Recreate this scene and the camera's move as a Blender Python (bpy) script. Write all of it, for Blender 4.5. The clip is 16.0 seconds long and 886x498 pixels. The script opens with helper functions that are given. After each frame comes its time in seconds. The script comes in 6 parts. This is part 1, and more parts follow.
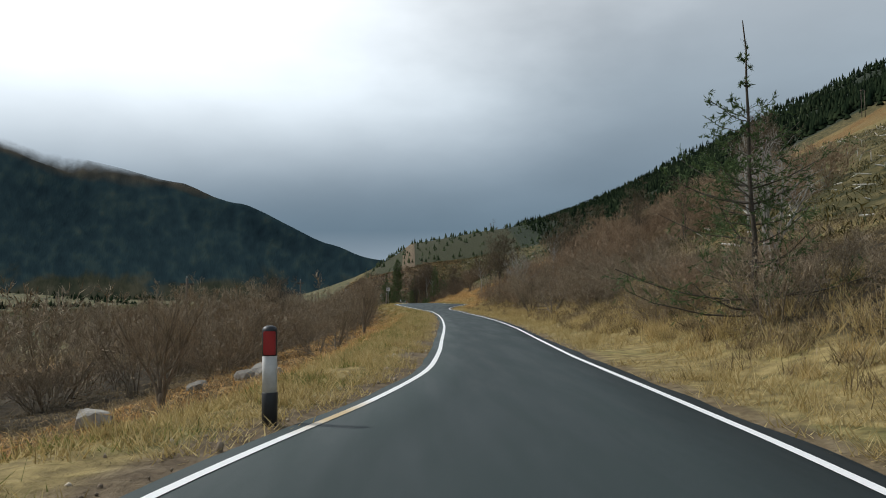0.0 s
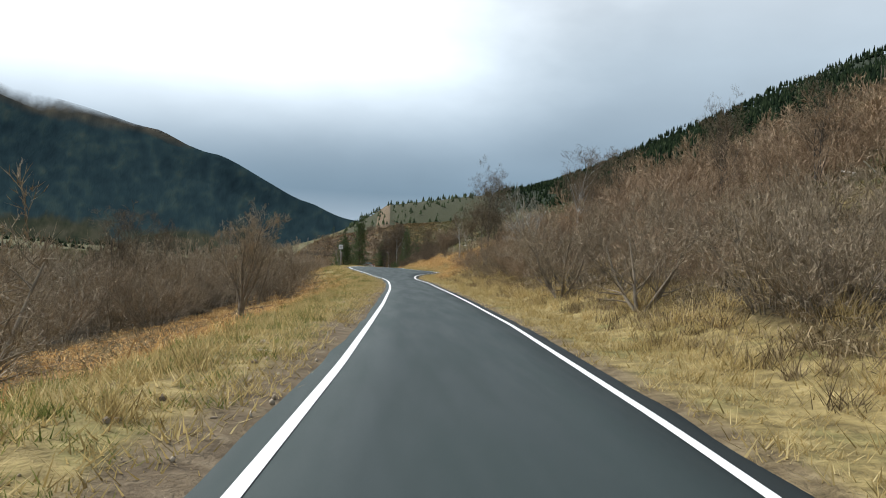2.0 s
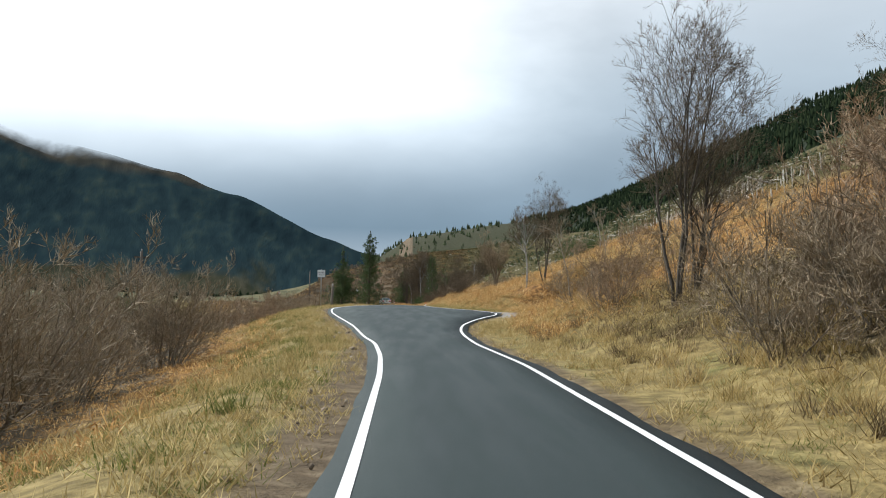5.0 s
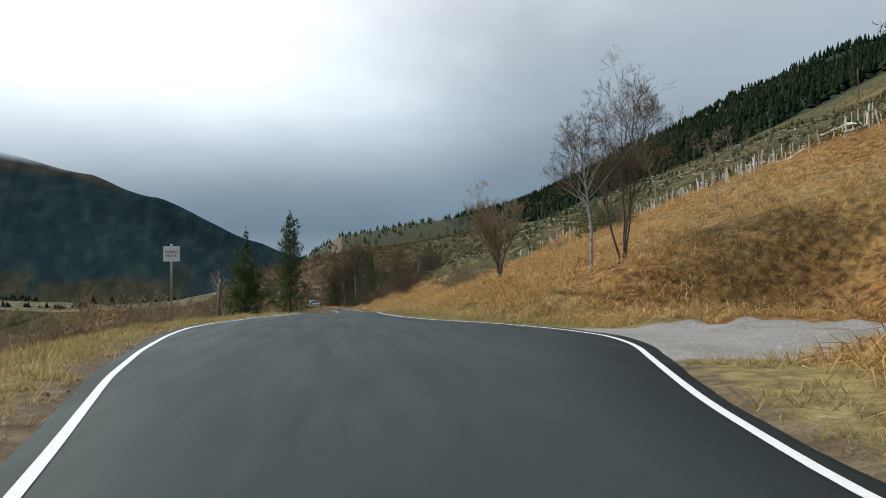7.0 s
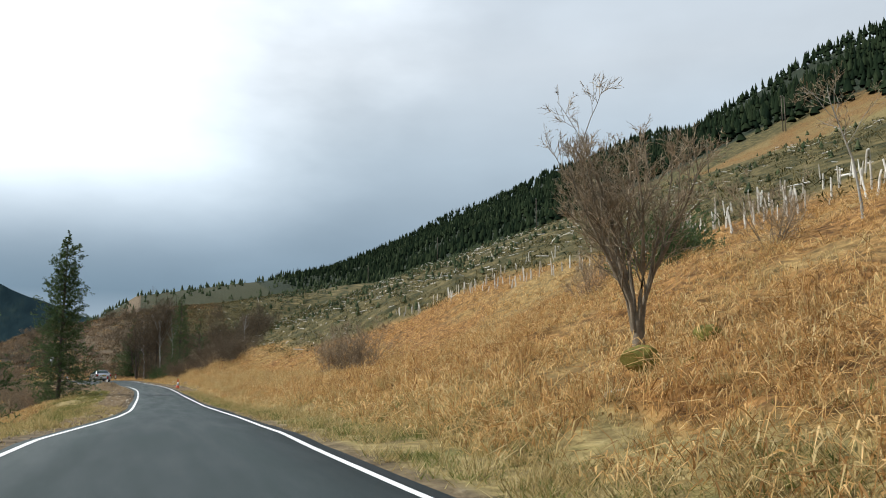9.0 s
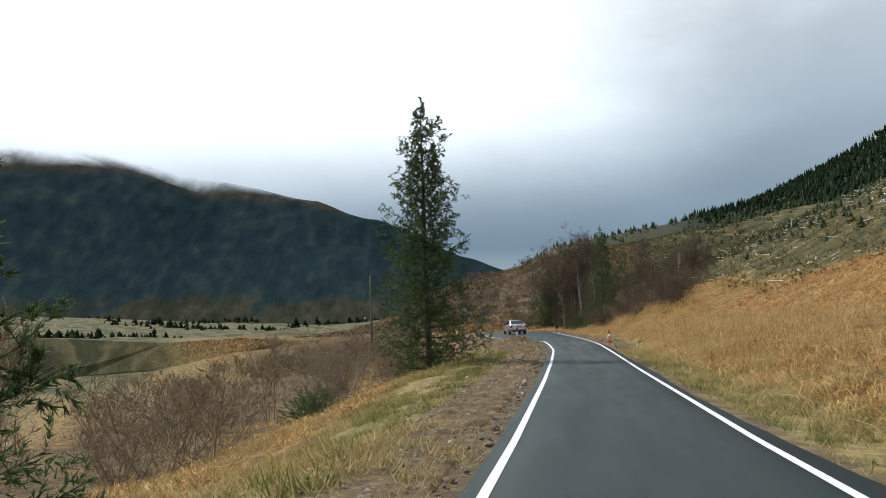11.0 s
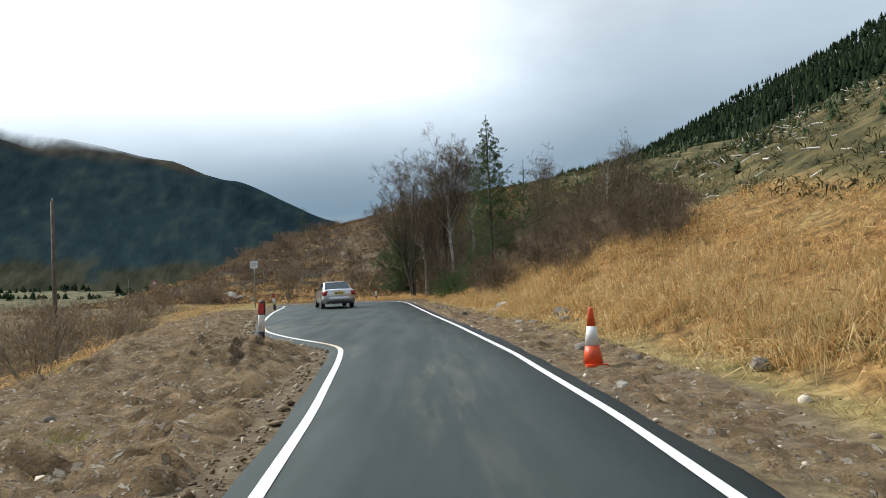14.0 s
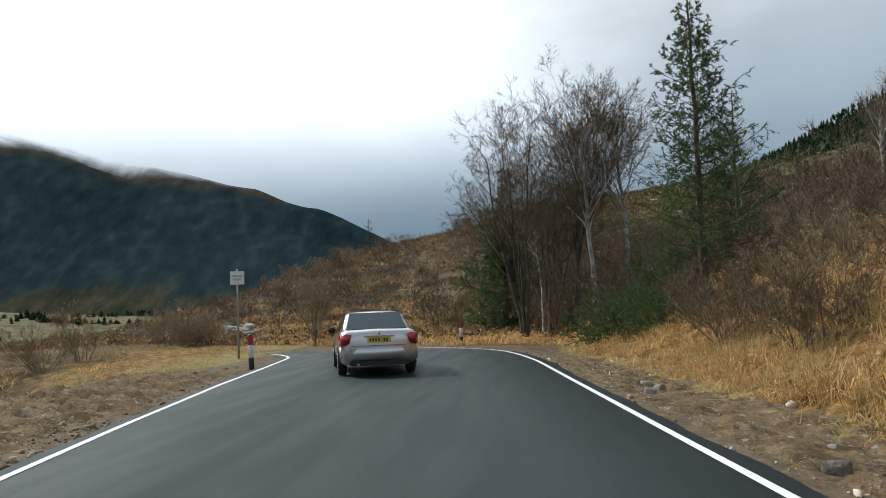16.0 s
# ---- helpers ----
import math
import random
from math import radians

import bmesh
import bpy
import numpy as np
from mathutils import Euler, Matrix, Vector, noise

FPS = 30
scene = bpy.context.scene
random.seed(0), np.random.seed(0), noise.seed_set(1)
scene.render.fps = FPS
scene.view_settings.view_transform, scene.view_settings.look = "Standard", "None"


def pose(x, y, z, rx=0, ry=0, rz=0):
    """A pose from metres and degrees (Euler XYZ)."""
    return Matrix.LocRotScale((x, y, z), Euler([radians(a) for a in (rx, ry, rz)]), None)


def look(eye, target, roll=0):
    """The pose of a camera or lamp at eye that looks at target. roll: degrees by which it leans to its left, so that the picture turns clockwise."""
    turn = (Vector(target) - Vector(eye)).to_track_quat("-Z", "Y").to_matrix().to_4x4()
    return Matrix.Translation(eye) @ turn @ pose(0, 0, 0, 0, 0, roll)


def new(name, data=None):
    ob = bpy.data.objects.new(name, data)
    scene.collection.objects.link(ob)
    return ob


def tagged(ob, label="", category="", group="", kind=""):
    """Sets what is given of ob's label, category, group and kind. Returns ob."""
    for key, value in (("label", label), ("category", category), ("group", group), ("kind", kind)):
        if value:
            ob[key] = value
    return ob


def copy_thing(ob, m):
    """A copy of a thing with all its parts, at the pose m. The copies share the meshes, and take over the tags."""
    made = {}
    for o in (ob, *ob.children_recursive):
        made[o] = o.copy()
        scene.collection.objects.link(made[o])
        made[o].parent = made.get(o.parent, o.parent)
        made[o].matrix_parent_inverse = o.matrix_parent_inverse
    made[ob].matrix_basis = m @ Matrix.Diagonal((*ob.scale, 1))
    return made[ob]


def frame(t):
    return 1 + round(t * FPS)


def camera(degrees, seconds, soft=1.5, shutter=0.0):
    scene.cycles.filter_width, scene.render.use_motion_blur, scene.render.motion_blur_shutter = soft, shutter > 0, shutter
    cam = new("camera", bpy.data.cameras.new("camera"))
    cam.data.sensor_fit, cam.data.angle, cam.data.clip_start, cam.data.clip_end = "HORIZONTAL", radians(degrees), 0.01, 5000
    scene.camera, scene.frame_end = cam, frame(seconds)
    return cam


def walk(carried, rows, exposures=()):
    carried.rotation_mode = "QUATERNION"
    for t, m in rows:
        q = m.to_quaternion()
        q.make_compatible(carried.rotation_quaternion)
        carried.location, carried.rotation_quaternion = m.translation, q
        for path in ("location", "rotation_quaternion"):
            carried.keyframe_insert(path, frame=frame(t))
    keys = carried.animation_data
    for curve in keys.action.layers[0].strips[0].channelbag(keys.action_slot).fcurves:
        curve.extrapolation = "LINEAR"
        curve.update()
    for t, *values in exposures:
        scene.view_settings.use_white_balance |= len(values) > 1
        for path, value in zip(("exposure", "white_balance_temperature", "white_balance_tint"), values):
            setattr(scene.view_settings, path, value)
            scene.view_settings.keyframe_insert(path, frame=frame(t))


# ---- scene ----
# ---------------------------------------------------------------- camera and its way
cam = camera(57.9, 16.0, soft=.95)
PATH = [
    (0.0, (-1.082, -1.148, 1.197), (-0.694, 8.825, 1.817), -0.67),
    (0.5, (-0.558, 4.922, 1.110), (0.111, 14.883, 1.674), 1.89),
    (1.0, (-0.167, 11.370, 1.102), (0.938, 21.307, 1.269), 2.61),
    (1.5, (0.208, 17.576, 1.058), (0.994, 27.544, 1.236), 5.39),
    (2.0, (0.726, 23.763, 1.176), (1.417, 33.737, 1.378), 2.84),
    (2.5, (0.860, 30.095, 1.134), (1.231, 40.069, 1.750), 6.51),
    (3.0, (1.166, 36.602, 1.228), (1.869, 46.573, 1.525), 3.07),
    (3.5, (1.381, 42.836, 1.216), (2.279, 52.796, 1.252), 3.98),
    (4.0, (1.566, 49.062, 1.273), (2.397, 59.026, 1.409), 1.01),
    (4.2, (1.582, 51.569, 1.209), (2.061, 61.554, 1.463), 1.48),
    (6.3, (0.955, 81.439, 1.174), (1.601, 91.388, 1.945), -1.26),
    (6.5, (0.930, 83.856, 1.215), (2.077, 93.770, 1.843), -0.59),
    (7.0, (0.698, 90.002, 1.182), (1.961, 99.903, 1.789), -0.81),
    (7.5, (0.401, 96.061, 1.339), (2.291, 105.872, 1.761), -0.99),
    (8.0, (0.193, 102.577, 1.575), (3.318, 112.043, 2.369), -2.71),
    (8.5, (0.056, 109.146, 1.645), (3.352, 118.503, 2.899), -0.75),
    (9.0, (0.009, 115.637, 1.693), (3.528, 124.887, 3.127), 0.03),
    (9.5, (0.099, 121.893, 1.606), (2.201, 131.629, 2.498), -0.84),
    (10.0, (0.228, 128.180, 1.548), (0.696, 138.139, 2.323), -1.02),
    (10.2, (0.319, 130.699, 1.537), (0.230, 140.661, 2.403), -1.87),
    (12.3, (1.071, 156.181, 1.205), (-0.987, 165.957, 1.650), -0.76),
    (12.5, (1.175, 158.794, 1.120), (-0.777, 168.596, 1.460), -1.08),
    (13.0, (1.316, 165.540, 1.141), (0.909, 175.526, 1.493), -2.12),
    (13.5, (1.294, 172.330, 1.016), (1.056, 182.322, 1.353), -1.87),
    (14.0, (1.207, 179.095, 1.007), (1.442, 189.086, 1.359), -2.64),
    (14.5, (1.069, 185.456, 1.037), (1.245, 195.421, 1.853), -1.78),
    (15.0, (0.814, 191.877, 0.940), (0.583, 201.855, 1.563), -2.18),
    (15.5, (0.218, 198.169, 1.042), (-0.337, 208.136, 1.623), -3.05),
    (16.0, (-0.685, 204.520, 1.042), (-1.404, 214.466, 1.785), -2.07),
]
LIGHT = [(0, -.6), (.5, -.5), (1, -.2), (1.5, -.1), (2, 0), (3, 0), (3.5, .02), (4, .12), (5.2, -.08), (6.5, -.42), (7.5, -.4), (8, -.15), (8.5, -.05), (9, -.07), (9.5, -.12),
         (10, -.2), (12.5, -.15), (13, -.05), (14, 0), (14.5, .05), (15, -.15), (15.5, -.24), (16, -.27)]
walk(cam, [(t, look(e, g, r)) for t, e, g, r in PATH], [(t, s - .08, 6260, 9) for t, s in LIGHT])

# ---------------------------------------------------------------- sky and sun
SUN_AZ, SUN_EL = 66.0, 42.0          # degrees to the left of +y, and above the horizon
sun_dir = Vector((-math.sin(radians(SUN_AZ)) * math.cos(radians(SUN_EL)),
                  math.cos(radians(SUN_AZ)) * math.cos(radians(SUN_EL)), math.sin(radians(SUN_EL))))
sun = new("sun", bpy.data.lights.new("sun", "SUN"))
sun.data.energy, sun.data.angle, sun.data.color = 4.8, radians(0.6), (1.0, 0.95, 0.87)
sun.matrix_world = look(sun_dir * 100, (0, 0, 0))


def build_sky():
    world = bpy.data.worlds.new("sky")
    scene.world = world
    world.use_nodes = True
    nt = world.node_tree
    N, K = nt.nodes, nt.links
    bg = N["Background"]
    sky = N.new("ShaderNodeTexSky")
    sky.sky_type, sky.sun_disc = "NISHITA", False
    sky.sun_elevation, sky.sun_rotation = radians(SUN_EL), radians(-SUN_AZ)
    sk = N.new("ShaderNodeVectorMath"); sk.operation = "SCALE"; sk.inputs["Scale"].default_value = 0.1
    K.new(sky.outputs[0], sk.inputs[0])
    co = N.new("ShaderNodeTexCoord")
    sep = N.new("ShaderNodeSeparateXYZ")
    K.new(co.outputs["Generated"], sep.inputs[0])
    # a lower cloud deck that grows brighter upwards and towards the sun
    up = N.new("ShaderNodeValToRGB")
    K.new(sep.outputs["Z"], up.inputs[0])
    stops = [(0.0, (.50, .60, .70)), (.045, (.44, .54, .64)), (.085, (.235, .335, .43)), (.15, (.345, .445, .535)),
             (.25, (.59, .69, .77)), (.36, (.74, .80, .85)), (.55, (.66, .73, .80)), (.95, (.36, .46, .60))]
    r = up.color_ramp
    while len(r.elements) < len(stops):
        r.elements.new(.5)
    for e, (p, c) in zip(r.elements, stops):
        e.position, e.color = p, (*c, 1)
    dot = N.new("ShaderNodeVectorMath"); dot.operation = "DOT_PRODUCT"
    K.new(co.outputs["Generated"], dot.inputs[0])
    g = Vector((-.497, .709, .5)).normalized()
    dot.inputs[1].default_value = g
    # streaks and billows
    mp = N.new("ShaderNodeMapping")
    mp.inputs["Scale"].default_value = (2.0, 2.0, 4.5)
    K.new(co.outputs["Generated"], mp.inputs[0])
    ns = N.new("ShaderNodeTexNoise")
    ns.inputs["Scale"].default_value, ns.inputs["Detail"].default_value, ns.inputs["Roughness"].default_value = 1.5, 5, .5
    K.new(mp.outputs[0], ns.inputs["Vector"])
    wob = N.new("ShaderNodeMath"); wob.operation = "MULTIPLY_ADD"
    wob.inputs[1].default_value, wob.inputs[2].default_value = .22, -.11
    K.new(ns.outputs[0], wob.inputs[0])
    add = N.new("ShaderNodeMath"); add.operation = "ADD"
    K.new(dot.outputs["Value"], add.inputs[0]); K.new(wob.outputs[0], add.inputs[1])
    glow = N.new("ShaderNodeMapRange")
    glow.interpolation_type = "SMOOTHSTEP"
    for k, v in zip(("From Min", "From Max", "To Min", "To Max"), (.60, 1.0, 0.0, 1.35)):
        glow.inputs[k].default_value = v
    K.new(add.outputs[0], glow.inputs["Value"])
    lift = N.new("ShaderNodeMapRange")
    lift.interpolation_type = "SMOOTHSTEP"
    for k, v in zip(("From Min", "From Max", "To Min", "To Max"), (.09, .30, 0.0, 1.0)):
        lift.inputs[k].default_value = v
    K.new(sep.outputs["Z"], lift.inputs["Value"])
    gl = N.new("ShaderNodeMath"); gl.operation = "MULTIPLY"
    K.new(glow.outputs[0], gl.inputs[0]); K.new(lift.outputs[0], gl.inputs[1])
    var = N.new("ShaderNodeMath"); var.operation = "MULTIPLY_ADD"
    var.inputs[1].default_value, var.inputs[2].default_value = .5, .75
    K.new(ns.outputs[0], var.inputs[0])
    cl = N.new("ShaderNodeVectorMath"); cl.operation = "SCALE"
    K.new(up.outputs[0], cl.inputs[0]); K.new(var.outputs[0], cl.inputs["Scale"])
    gw = N.new("ShaderNodeVectorMath"); gw.operation = "SCALE"
    gw.inputs[0].default_value = (1.0, 1.0, .98)
    K.new(gl.outputs[0], gw.inputs["Scale"])
    tot = N.new("ShaderNodeVectorMath"); tot.operation = "ADD"
    K.new(cl.outputs[0], tot.inputs[0]); K.new(gw.outputs[0], tot.inputs[1])
    mix = N.new("ShaderNodeMix"); mix.data_type = "RGBA"
    mix.inputs["Factor"].default_value = .93
    K.new(sk.outputs[0], mix.inputs["A"]); K.new(tot.outputs[0], mix.inputs["B"])
    K.new(mix.outputs["Result"], bg.inputs["Color"])
    bg.inputs["Strength"].default_value = 1.0


build_sky()

# ---------------------------------------------------------------- materials
def ramp(nt, fac, stops):
    n = nt.nodes.new("ShaderNodeValToRGB")
    r = n.color_ramp
    while len(r.elements) < len(stops):
        r.elements.new(.5)
    for e, (p, c) in zip(r.elements, stops):
        e.position, e.color = p, (*c, 1)
    nt.links.new(fac, n.inputs[0])
    return n.outputs[0]


def noise_tex(nt, vec, scale, detail=4.0, rough=.55, dist=0.0):
    n = nt.nodes.new("ShaderNodeTexNoise")
    n.inputs["Scale"].default_value, n.inputs["Detail"].default_value = scale, detail
    n.inputs["Roughness"].default_value, n.inputs["Distortion"].default_value = rough, dist
    nt.links.new(vec, n.inputs["Vector"])
    return n.outputs[0]


def mixc(nt, fac, a, b, mode="MIX"):
    n = nt.nodes.new("ShaderNodeMix")
    n.data_type, n.blend_type = "RGBA", mode
    for key, v in (("Factor", fac), ("A", a), ("B", b)):
        if isinstance(v, (int, float)):
            n.inputs[key].default_value = v
        elif isinstance(v, tuple):
            n.inputs[key].default_value = (*v, 1)
        else:
            nt.links.new(v, n.inputs[key])
    return n.outputs["Result"]


def mrange(nt, v, a, b, c=0.0, d=1.0):
    n = nt.nodes.new("ShaderNodeMapRange")
    n.interpolation_type = "SMOOTHSTEP"
    for k, x in zip(("From Min", "From Max", "To Min", "To Max"), (a, b, c, d)):
        n.inputs[k].default_value = x
    nt.links.new(v, n.inputs["Value"])
    return n.outputs[0]


def blank(name):
    m = bpy.data.materials.new(name)
    m.use_nodes = True
    return m, m.node_tree, m.node_tree.nodes["Principled BSDF"]


def bump(nt, bsdf, height, strength, distance):
    b = nt.nodes.new("ShaderNodeBump")
    b.inputs["Strength"].default_value, b.inputs["Distance"].default_value = strength, distance
    nt.links.new(height, b.inputs["Height"])
    nt.links.new(b.outputs[0], bsdf.inputs["Normal"])


def surface(name, stops, scale, rough=.85, metal=0.0, bump_scale=None, bump_size=.01, rand=None, spread=.25, coat=0.0, world=False, thin=0.0, spec=.2):
    """Noise-mottled colour at two scales; rand: 'object' or 'island' for piece-to-piece variation."""
    m, nt, b = blank(name)
    co = nt.nodes.new("ShaderNodeTexCoord")
    vec = co.outputs["Object"]
    if world:
        g = nt.nodes.new("ShaderNodeNewGeometry")
        vec = g.outputs["Position"]
    n1 = noise_tex(nt, vec, scale, 6, .6)
    n2 = noise_tex(nt, vec, scale * 7.3, 3, .6)
    f = nt.nodes.new("ShaderNodeMath"); f.operation = "MULTIPLY_ADD"
    f.inputs[1].default_value = .35
    nt.links.new(n2, f.inputs[0])
    f2 = nt.nodes.new("ShaderNodeMath"); f2.operation = "MULTIPLY"
    f2.inputs[1].default_value = .7
    nt.links.new(n1, f2.inputs[0]); nt.links.new(f2.outputs[0], f.inputs[2])
    fac = f.outputs[0]
    if rand:
        if rand == "object":
            src = nt.nodes.new("ShaderNodeObjectInfo").outputs["Random"]
        else:
            src = nt.nodes.new("ShaderNodeNewGeometry").outputs["Random Per Island"]
        k = nt.nodes.new("ShaderNodeMath"); k.operation = "MULTIPLY_ADD"
        k.inputs[1].default_value = spread * 2
        nt.links.new(src, k.inputs[0])
        s = nt.nodes.new("ShaderNodeMath"); s.operation = "SUBTRACT"
        s.inputs[1].default_value = spread
        nt.links.new(fac, s.inputs[0]); nt.links.new(s.outputs[0], k.inputs[2])
        fac = k.outputs[0]
    col = ramp(nt, fac, stops)
    nt.links.new(col, b.inputs["Base Color"])
    b.inputs["Roughness"].default_value, b.inputs["Metallic"].default_value = rough, metal
    b.inputs["Specular IOR Level"].default_value = spec
    if thin:
        tl = nt.nodes.new("ShaderNodeBsdfTranslucent")
        nt.links.new(col, tl.inputs["Color"])
        mx = nt.nodes.new("ShaderNodeMixShader")
        mx.inputs[0].default_value = thin
        nt.links.new(b.outputs[0], mx.inputs[1]); nt.links.new(tl.outputs[0], mx.inputs[2])
        nt.links.new(mx.outputs[0], nt.nodes["Material Output"].inputs[0])
    if coat:
        b.inputs["Coat Weight"].default_value = coat
    if bump_scale:
        bump(nt, b, noise_tex(nt, vec, bump_scale, 5, .65), .7, bump_size)
    return m


def ground_material():
    m, nt, b = blank("moor_ground")
    g = nt.nodes.new("ShaderNodeNewGeometry")
    pos = g.outputs["Position"]

    def zone(n):
        a = nt.nodes.new("ShaderNodeAttribute")
        a.attribute_name = n
        return a.outputs["Fac"]

    big, mid, fine, grit = (noise_tex(nt, pos, s, d, .6, w) for s, d, w in ((.09, 4, .5), (.55, 5, .4), (3.2, 6, .3), (19, 4, 0)))
    straw = ramp(nt, fine, [(.2, (.06, .044, .02)), (.42, (.19, .145, .06)), (.6, (.31, .24, .10)), (.8, (.42, .34, .165))])
    green = ramp(nt, fine, [(.25, (.06, .07, .022)), (.55, (.15, .165, .055)), (.8, (.27, .26, .11))])
    # the bracken's darkest stops paint in the shadowed gaps between clumps
    bracken = ramp(nt, fine, [(.25, (.03, .015, .006)), (.44, (.14, .072, .025)), (.6, (.33, .178, .06)), (.8, (.54, .34, .125))])
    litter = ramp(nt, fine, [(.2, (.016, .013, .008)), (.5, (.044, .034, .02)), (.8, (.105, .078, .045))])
    soil = ramp(nt, fine, [(.2, (.055, .04, .025)), (.5, (.135, .10, .062)), (.7, (.21, .165, .108)), (.88, (.33, .28, .20))])
    gravel = mixc(nt, mrange(nt, mid, .45, .7, 0, .5), ramp(nt, grit, [(.25, (.17, .162, .148)), (.5, (.30, .288, .268)), (.75, (.44, .43, .405))]), (.20, .185, .145))
    fell = ramp(nt, mid, [(.25, (.016, .018, .008)), (.4, (.042, .043, .017)), (.52, (.088, .074, .03)), (.66, (.165, .13, .056)), (.8, (.25, .21, .14))])
    wood = ramp(nt, mid, [(.3, (.012, .018, .012)), (.6, (.03, .04, .022)), (.8, (.05, .052, .03))])
    field = ramp(nt, big, [(.3, (.03, .036, .016)), (.44, (.07, .07, .03)), (.53, (.17, .145, .072)), (.6, (.06, .062, .028)), (.85, (.15, .125, .06))])
    c = mixc(nt, mrange(nt, mid, .5, .74, 0, .8), straw, green)
    patch = nt.nodes.new("ShaderNodeMath"); patch.operation = "MULTIPLY_ADD"
    patch.inputs[1].default_value, patch.inputs[2].default_value = .5, -.25
    nt.links.new(mid, patch.inputs[0])

    def layer(c, name, col, soft=.25):
        ad = nt.nodes.new("ShaderNodeMath"); ad.operation = "ADD"
        nt.links.new(zone(name), ad.inputs[0]); nt.links.new(patch.outputs[0], ad.inputs[1])
        return mixc(nt, mrange(nt, ad.outputs[0], .5 - soft, .5 + soft), c, col)

    c = layer(c, "bracken", mixc(nt, mrange(nt, big, .45, .62), bracken, mixc(nt, .6, bracken, straw)))
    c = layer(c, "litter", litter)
    c = layer(c, "field", field)
    c = layer(c, "fell", fell)
    c = layer(c, "wood", wood, .12)
    c = layer(c, "soil", soil)
    c = layer(c, "gravel", gravel, .15)
    nt.links.new(c, b.inputs["Base Color"])
    b.inputs["Roughness"].default_value = .95
    b.inputs["Specular IOR Level"].default_value = .15
    h = nt.nodes.new("ShaderNodeMath"); h.operation = "MULTIPLY_ADD"
    h.inputs[1].default_value = .3
    nt.links.new(grit, h.inputs[0]); nt.links.new(fine, h.inputs[2])
    bump(nt, b, h.outputs[0], .8, .12)
    return m


def asphalt_material():
    m, nt, b = blank("asphalt")
    g = nt.nodes.new("ShaderNodeNewGeometry")
    pos = g.outputs["Position"]
    mp = nt.nodes.new("ShaderNodeMapping")
    mp.inputs["Scale"].default_value = (1.0, .10, 1.0)
    nt.links.new(pos, mp.inputs[0])
    wide, streak, grit = noise_tex(nt, pos, .25, 4), noise_tex(nt, mp.outputs[0], 2.2, 4, .5), noise_tex(nt, pos, 160, 2, .7)
    c = ramp(nt, grit, [(.2, (.0095, .0158, .0158)), (.5, (.0198, .0315, .0312)), (.8, (.045, .062, .061))])
    c = mixc(nt, mrange(nt, streak, .35, .7, 0, .45), c, (.0335, .0495, .049))
    c = mixc(nt, mrange(nt, wide, .45, .7, 0, .5), c, (.0245, .0355, .0355))
    dust = nt.nodes.new("ShaderNodeAttribute"); dust.attribute_name = "dust"
    dn = nt.nodes.new("ShaderNodeMath"); dn.operation = "MULTIPLY"
    nt.links.new(dust.outputs["Fac"], dn.inputs[0])
    nt.links.new(mrange(nt, noise_tex(nt, mp.outputs[0], 3.5, 6, .65), .42, .70), dn.inputs[1])
    c = mixc(nt, dn.outputs[0], c, (.20, .18, .14))
    nt.links.new(c, b.inputs["Base Color"])
    nt.links.new(mrange(nt, streak, .3, .75, .62, .82), b.inputs["Roughness"])
    b.inputs["Specular IOR Level"].default_value = .25
    bump(nt, b, grit, .5, .006)
    return m


def paint_material():
    m, nt, b = blank("road_paint")
    g = nt.nodes.new("ShaderNodeNewGeometry")
    a, w = noise_tex(nt, g.outputs["Position"], 30, 5, .7), noise_tex(nt, g.outputs["Position"], 1.3, 4, .6)
    c = ramp(nt, a, [(.18, (.40, .40, .385)), (.34, (.74, .74, .72)), (.7, (.85, .85, .84))])
    dust = nt.nodes.new("ShaderNodeAttribute"); dust.attribute_name = "dust"
    c = mixc(nt, dust.outputs["Fac"], c, (.50, .36, .17))
    c = mixc(nt, mrange(nt, w, .58, .8, 0, .35), c, (.42, .40, .36))
    nt.links.new(c, b.inputs["Base Color"])
    b.inputs["Roughness"].default_value = .6
    return m


